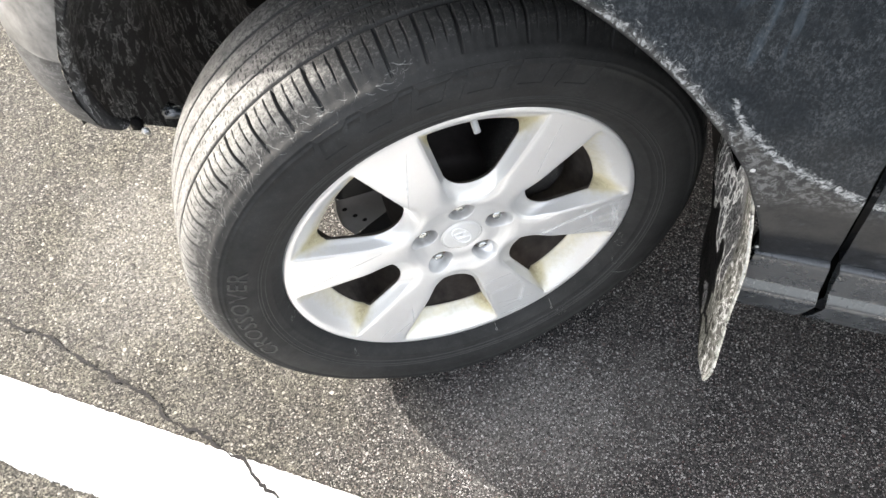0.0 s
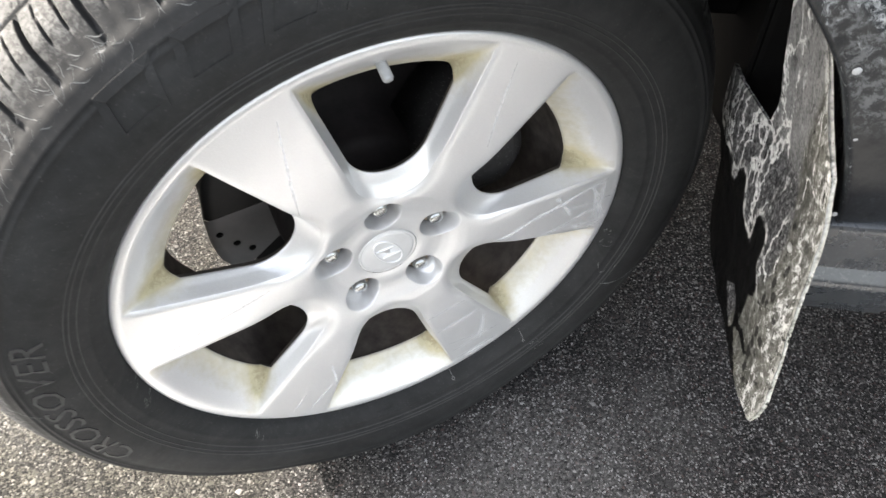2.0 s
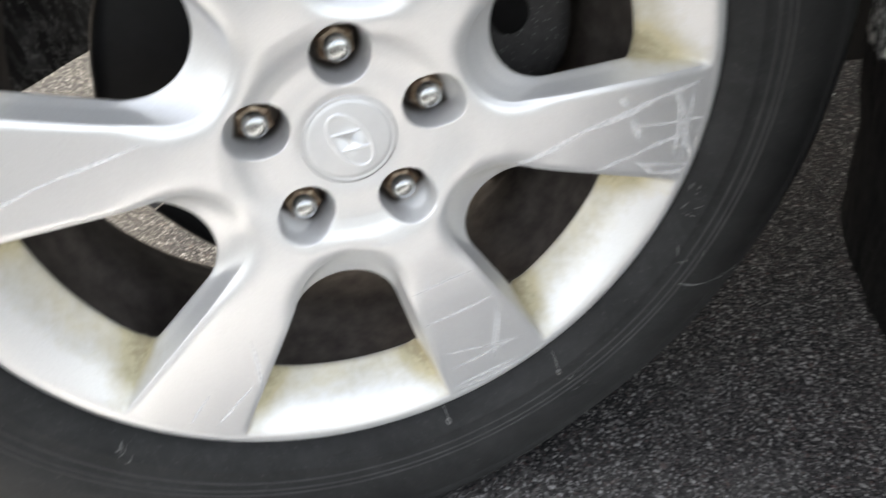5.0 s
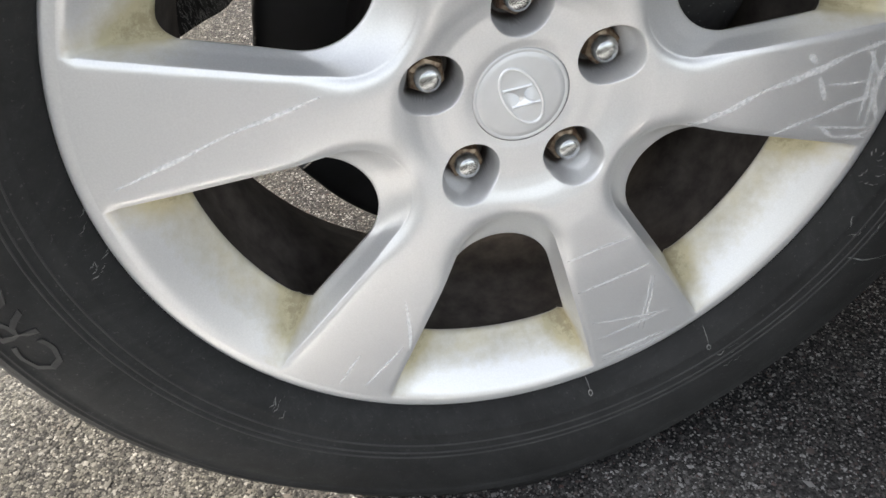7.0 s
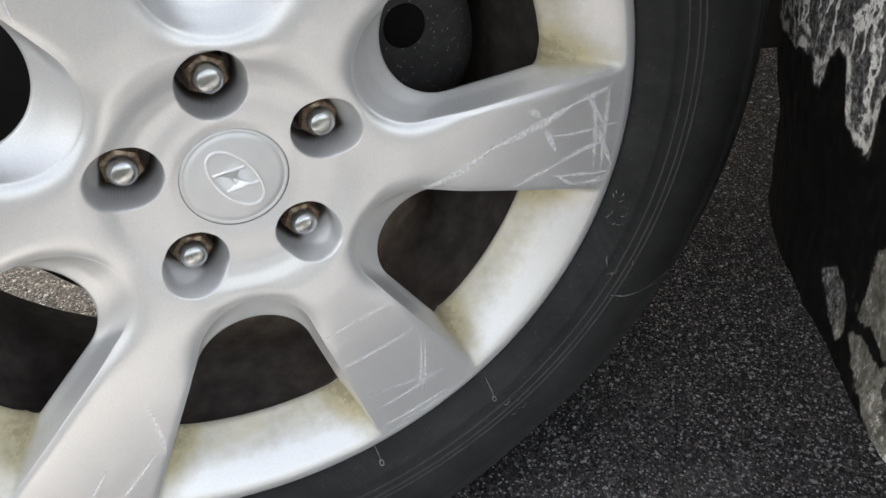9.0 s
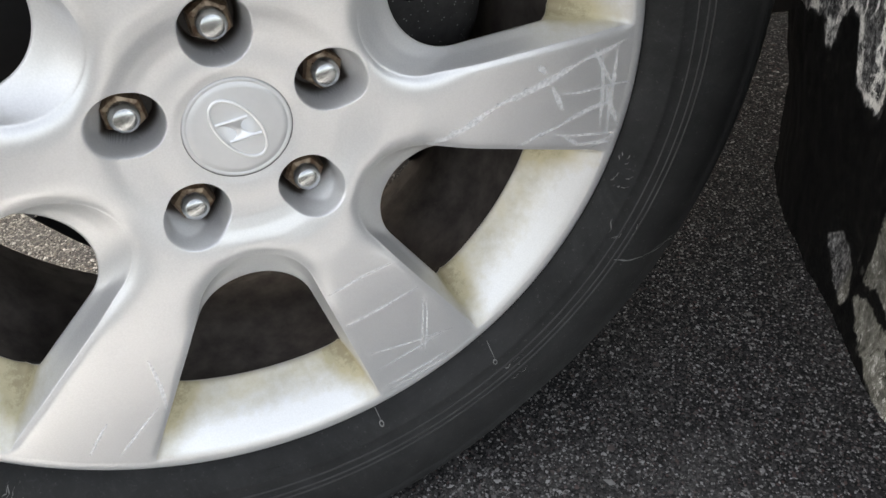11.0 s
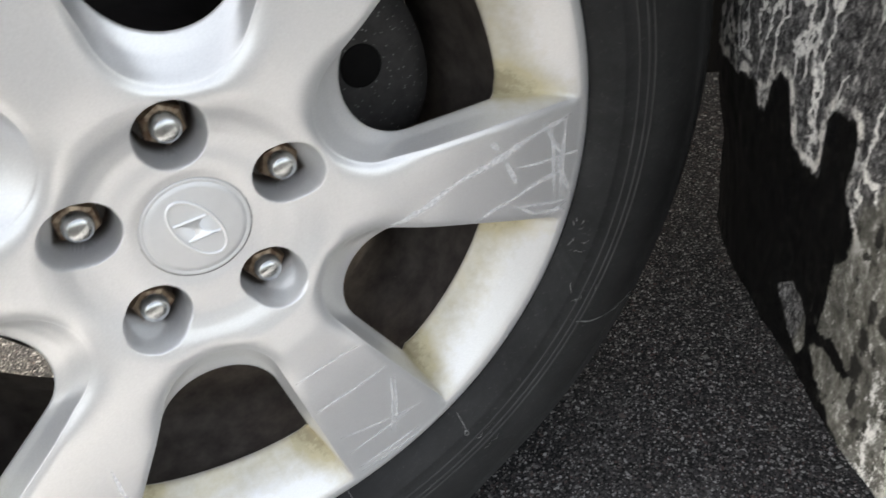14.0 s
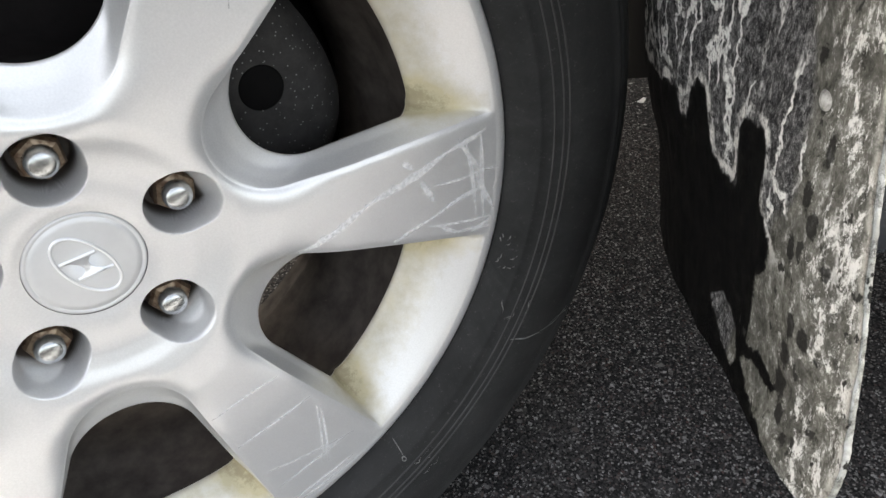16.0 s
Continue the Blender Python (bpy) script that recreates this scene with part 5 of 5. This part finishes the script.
    part("rear_wall", bm, M_PAINT, car, "dusty dark rear wall").matrix_basis = CAR


def liner():
    """The moulded tub over the wheel, with its folded edge towards the bumper."""
    n = 90
    v = []
    t0, t1 = radians(10.5), radians(176)
    for i in range(n + 1):
        for j in range(22):
            s = j / 21
            low = t0 - radians(9) * min(1.0, s * 7) - radians(22) * min(1.0, max(0.0, (s - 0.12) / 0.26))
            t = low + (t1 - low) * i / n
            ca, sa = math.cos(t), math.sin(t)
            front = smoothstep((ca - 0.2) / 0.6)
            b = 0.030 - 0.050 * float(smoothstep((-ca - 0.6) / 0.2)) - 0.60 * s
            r = arch_radius(t) + 0.010 + 0.012 * math.sin(s * 16) * float(front) + 0.04 * s * float(front)
            if j == 0:
                r -= 0.004
            v.append((ARCH_A + r * ca, b + (0.004 if j == 0 else 0), ARCH_Z + r * sa + 0.006 * noise.noise((i * 0.2, s * 6, 0))))
    ob = mesh_part("wheel_arch_liner", v, grid_faces(n + 1, 22), M_LINER, car, "mud-streaked black plastic wheel arch liner")
    ob.matrix_basis = CAR
    for name, a, b, z, size, material, label in (("torn_tab", 0.470, 0.004, 0.462, (0.016, 0.014, 0.020), M_DARK, "torn black plastic tab"), ("broken_clip", 0.458, 0.008, 0.4535, (0.012, 0.007, 0.009), M_VALVE, "pale broken clip"), ("undertray_corner", 0.430, -0.030, 0.462, (0.030, 0.024, 0.014), M_CLAD, "grey undertray corner")):
        bm = bmesh.new()
        bmesh.ops.create_cube(bm, size=1)
        bmesh.ops.bevel(bm, geom=bm.edges[:], offset=0.22, segments=2, affect="EDGES")
        for v2 in bm.verts:
            k = 1 + 0.5 * noise.noise(v2.co * 2.1 + Vector((a * 90, 0, 0)))
            v2.co = Vector((a + v2.co.x * size[0] * k, b + v2.co.y * size[1] * k, z + v2.co.z * size[2] * k))
        part(name, bm, material, ob, label, True)
    # plain wall added so that the space behind the wheel stays dark
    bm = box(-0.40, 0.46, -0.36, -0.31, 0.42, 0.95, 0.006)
    part("inner_wing", bm, M_DARK, car, "added black inner wing that keeps the arch dark").matrix_basis = CAR


def bumper_plan(s):
    """The bumper's outline seen from above: from the wheel arch round the corner to the front."""
    a = 0.520 + 0.310 * math.sin(s * math.pi / 2)
    b = 0.040 - 0.62 * (1 - math.cos(s * math.pi / 2)) ** 0.9
    return a, b


def arch_front(z):
    """Where the wheel arch's front edge stands at a height."""
    return float(np.interp(z, [0.465, 0.475, 0.495, 0.523, 0.56, 0.60, 0.64, 0.686, 0.74, 0.80], [0.482, 0.492, 0.503, 0.509, 0.508, 0.497, 0.479, 0.456, 0.424, 0.38]))


def bumper():
    n = 40
    rows = [(-0.020, 0.0), (-0.006, 0.004), (0.0, 0.018), (0.003, 0.06), (0.002, 0.115), (-0.002, 0.125), (0.002, 0.135), (0.0, 0.23), (-0.01, 0.33)]
    # the fascia's sunlight and the upper corner's sky reflection are painted on
    for name, s0, s1, material, label in (("bumper_corner", 0.0, 0.36, M_BUMPER, "streaked dark plastic bumper corner"), ("bumper_fascia", 0.363, 1.0, M_SUNLIT, "front bumper fascia with sunlight painted pale")):
        v = []
        for i in range(n + 1):
            s = s0 + (s1 - s0) * i / n
            a, b = bumper_plan(s)
            a2, b2 = bumper_plan(s + 0.01)
            tx, ty = a2 - a, b2 - b
            k = math.hypot(tx, ty)
            nx, ny = -ty / k, tx / k
            if ny < 0 and nx < 0:
                nx, ny = -nx, -ny
            bottom = 0.470 - 0.045 * s
            for o, h in rows:
                back = (arch_front(bottom + h) - 0.520) * max(0.0, 1 - s / 0.363)
                v.append((a + nx * o + back, b + ny * o, bottom + h))
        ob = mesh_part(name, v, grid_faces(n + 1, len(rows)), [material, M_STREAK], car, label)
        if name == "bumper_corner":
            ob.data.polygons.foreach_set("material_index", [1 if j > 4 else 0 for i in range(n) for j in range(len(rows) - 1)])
        ob.matrix_basis = CAR
    # the rounded lip where the corner meets the arch
    v = []
    for i in range(25):
        z = 0.467 + 0.31 * i / 24
        for j in range(8):
            t = math.pi * j / 7
            v.append((arch_front(z) + 0.002 - 0.012 * math.sin(t), 0.038 - 0.012 + 0.012 * math.cos(t) - 0.010 * (i == 0), z))
    ob = mesh_part("arch_lip", v, grid_faces(25, 8), M_LINER, car)
    ob.matrix_basis = CAR


# -- mud flap --
WET = [(-0.30, 0.352), (-0.19, 0.350), (-0.174, 0.354), (-0.153, 0.359), (-0.148, 0.342), (-0.139, 0.346), (-0.135, 0.368), (-0.126, 0.377), (-0.113, 0.372), (-0.106, 0.362), (-0.101, 0.342), (-0.086, 0.336),
       (-0.066, 0.338), (-0.062, 0.353), (-0.067, 0.371), (-0.063, 0.382), (-0.045, 0.386), (-0.033, 0.383), (-0.030, 0.368), (-0.030, 0.348), (-0.022, 0.339), (-0.015, 0.330), (-0.018, 0.313), (-0.029, 0.295),
       (-0.030, 0.251), (-0.011, 0.256), (0.007, 0.254), (0.018, 0.262), (0.010, 0.243), (-0.011, 0.242), (-0.029, 0.235), (-0.017, 0.222), (0.005, 0.214), (0.024, 0.208), (0.02, 0.17), (-0.30, 0.16)]
ISLAND = [(-0.086, 0.238), (-0.074, 0.249), (-0.056, 0.246), (-0.046, 0.241), (-0.040, 0.227), (-0.045, 0.215), (-0.056, 0.219), (-0.070, 0.225)]
SPOTS = ((0.012, 0.379, 0.0035, 0.008), (0.019, 0.368, 0.004, 0.007), (0.016, 0.304, 0.004, 0.008), (0.027, 0.304, 0.0045, 0.007), (0.014, 0.283, 0.005, 0.009), (0.012, 0.259, 0.006, 0.010), (-0.003, 0.439, 0.003, 0.005),
         (0.018, 0.405, 0.003, 0.009), (0.019, 0.242, 0.004, 0.008), (0.027, 0.230, 0.003, 0.006), (0.006, 0.345, 0.003, 0.009), (0.034, 0.352, 0.0028, 0.005))


def inside_by(poly, b, z):
    """How far a point lies inside an outline; below nought outside it."""
    inside, near = False, 9.0
    for (b0, z0), (b1, z1) in zip(poly, poly[1:] + poly[:1]):
        if (z0 > z) != (z1 > z) and b < b0 + (z - z0) / (z1 - z0) * (b1 - b0):
            inside = not inside
        t = max(0.0, min(1.0, ((b - b0) * (b1 - b0) + (z - z0) * (z1 - z0)) / ((b1 - b0) ** 2 + (z1 - z0) ** 2)))
        near = min(near, math.hypot(b - b0 - t * (b1 - b0), z - z0 - t * (z1 - z0)))
    return near if inside else -near


def wetness(b, z):
    """Half on the patch's edge, more inside it."""
    d = min(inside_by(WET, b, z), -inside_by(ISLAND, b, z))
    return max(0.0, min(1.0, 0.5 + d / 0.028))


def pitted(b, z):
    """The crust is chipped off in a few upright spots."""
    return max(0.0, 1 - 0.5 * min(math.hypot((b - sb) / rb, (z - sz) / rz) for sb, sz, rb, rz in SPOTS))


def flap_foot(b):
    """The lower edge climbs a little towards the outer side."""
    return float(np.interp(b, [-0.25, -0.2, -0.115, -0.04, 0.02, 0.07], [0.181, 0.187, 0.197, 0.202, 0.206, 0.205]))


def flap_a(b, z):
    """How far back the flap hangs: it bows away from the wheel on its inner side."""
    bow = float(np.interp(z, [0.2, 0.29, 0.38, 0.46], [0.028, 0.0165, 0.007, 0.0])) * max(0.0, min(1.3, (-b - 0.10) / 0.14))
    lean = 0.010 * float(smoothstep((z - 0.44) / 0.09)) + 0.006 * float(smoothstep((0.27 - z) / 0.06))
    return lean - 0.3562 - 0.140 * b + 0.0483 * (z - 0.4) + 0.004 * math.sin(z * 22) + 0.003 * math.sin(b * 30 + 1) - bow


def flap_left(z):
    return float(np.interp(z, [0.186, 0.202, 0.23, 0.29, 0.35, 0.425, 0.44, 0.445, 0.49, 0.56, 0.60], [-0.235, -0.252, -0.255, -0.2455, -0.2365, -0.224, -0.150, -0.117, -0.106, -0.118, -0.120]))


def flap_right(z):
    return float(np.interp(z, [0.200, 0.205, 0.23, 0.26, 0.32, 0.35, 0.38, 0.41, 0.44, 0.50, 0.53, 0.575, 0.60], [0.058, 0.063, 0.0675, 0.0667, 0.0614, 0.0569, 0.0511, 0.0435, 0.0385, 0.036, 0.030, -0.02, -0.05]))


def mud_flap():
    nz, nb = 170, 110
    v, wet, pale, silt, high, rim, lichen, inner, chip = [], [], [], [], [], [], [], [], []
    for layer in (0, 1):
        for i in range(nz + 1):
            z = z0 = 0.200 + 0.398 * i / nz
            for j in range(nb + 1):
                s = j / nb
                l, r = flap_left(z), flap_right(z)
                b = l + (r - l) * s
                zz = z0 + (flap_foot(b) - 0.200) * float(smoothstep((0.24 - z0) / 0.04)) + 0.0012 * noise.noise((b * 160, z * 160, 1)) * (i in (0, nz))
                rough = 0.0010 * noise.noise((b * 90, z * 45, 2)) + 0.0016 * noise.noise((b * 28, z * 14, 5))
                edge = 0.0010 * noise.noise((z * 240, 7 + j, 0)) if j in (0, nb) else 0
                fold = -0.010 * smoothstep((s - 0.80) / 0.20) ** 2 * smoothstep((z0 - 0.26) / 0.08) * smoothstep((0.47 - z0) / 0.06)
                v.append((flap_a(b, zz) + 0.0025 + (rough if layer == 0 else -0.0035) + float(fold) * 0.3, b + edge, zz))
                # the dark wet patch: broad in the middle of the inner half, with fingers upward
                wet.append(wetness(b, zz))
                chip.append(pitted(b, zz))
                rim.append(float(smoothstep((s - 0.982) / 0.012)))
                high.append(float(smoothstep((z - 0.31) / 0.04)))
                inner.append(float(smoothstep((-0.02 - b) / 0.07)))
                silt.append(float(smoothstep((z - 0.430 - 0.25 * (b + 0.1)) / 0.05)))
                border = float(np.interp(z, [0.2, 0.3, 0.345, 0.37, 0.42, 0.47], [-0.075, -0.060, -0.035, -0.018, -0.022, -0.050]))
                pale.append(float(smoothstep((b - border) / 0.040)) * (0.92 if z < 0.5 else 0.75))
                lichen.append(max(float(smoothstep((s - 0.80) / 0.15)), 0.9 * float(smoothstep((z - 0.40) / 0.05) * smoothstep((b + 0.012) / 0.03))))
    k = (nz + 1) * (nb + 1)
    f = grid_faces(nz + 1, nb + 1) + grid_faces(nz + 1, nb + 1, flip=True, base=k)
    ring = [j for j in range(nb + 1)] + [i * (nb + 1) + nb for i in range(1, nz + 1)] + [nz * (nb + 1) + j for j in range(nb - 1, -1, -1)] + [i * (nb + 1) for i in range(nz - 1, 0, -1)]
    for p, q in zip(ring, ring[1:] + ring[:1]):
        f.append((p, q, q + k, p + k))
    ob = mesh_part("mud_flap", v, f, M_FLAP, car, "stiff black mud flap crusted with pale dried mud", attrs={"wet": wet, "pale": pale, "silt": silt, "high": high, "rim": rim, "lichen": lichen, "inner": inner, "chip": chip})
    ob.matrix_basis = CAR
    for b, z in ((0.006, 0.423),):
        sv, sf = lathe([(0.0, -0.0045), (0.0, -0.0045), (0.0030, -0.0042), (0.0058, -0.0028), (0.0068, -0.0010), (0.0085, -0.0006), (0.0090, 0.002)], 20)
        sc = mesh_part("screw", sv, sf, M_CRUST, ob, "screw head crusted with white mud")
        sc.matrix_basis = Matrix.Translation((flap_a(b, z) + 0.001, b, z)) @ Matrix.Rotation(radians(90), 4, "Z") @ Matrix.Scale(0.75, 4)
    bm = box(-0.375, -0.335, -0.262, -0.205, 0.352, 0.52, 0.006)
    part("flap_bracket", bm, M_DARK, car, "black bracket behind the flap").matrix_basis = CAR
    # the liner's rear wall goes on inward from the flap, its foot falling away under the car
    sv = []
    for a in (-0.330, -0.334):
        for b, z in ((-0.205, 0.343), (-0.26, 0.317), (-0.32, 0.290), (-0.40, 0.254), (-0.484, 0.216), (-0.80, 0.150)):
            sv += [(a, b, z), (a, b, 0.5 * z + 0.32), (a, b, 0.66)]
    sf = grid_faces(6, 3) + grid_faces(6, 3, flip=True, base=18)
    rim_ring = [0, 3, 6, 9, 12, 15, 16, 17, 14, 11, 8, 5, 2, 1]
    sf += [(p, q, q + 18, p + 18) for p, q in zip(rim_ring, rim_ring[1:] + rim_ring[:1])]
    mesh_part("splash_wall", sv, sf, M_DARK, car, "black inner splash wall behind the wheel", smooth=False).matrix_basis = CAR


body()
liner()
bumper()
mud_flap()
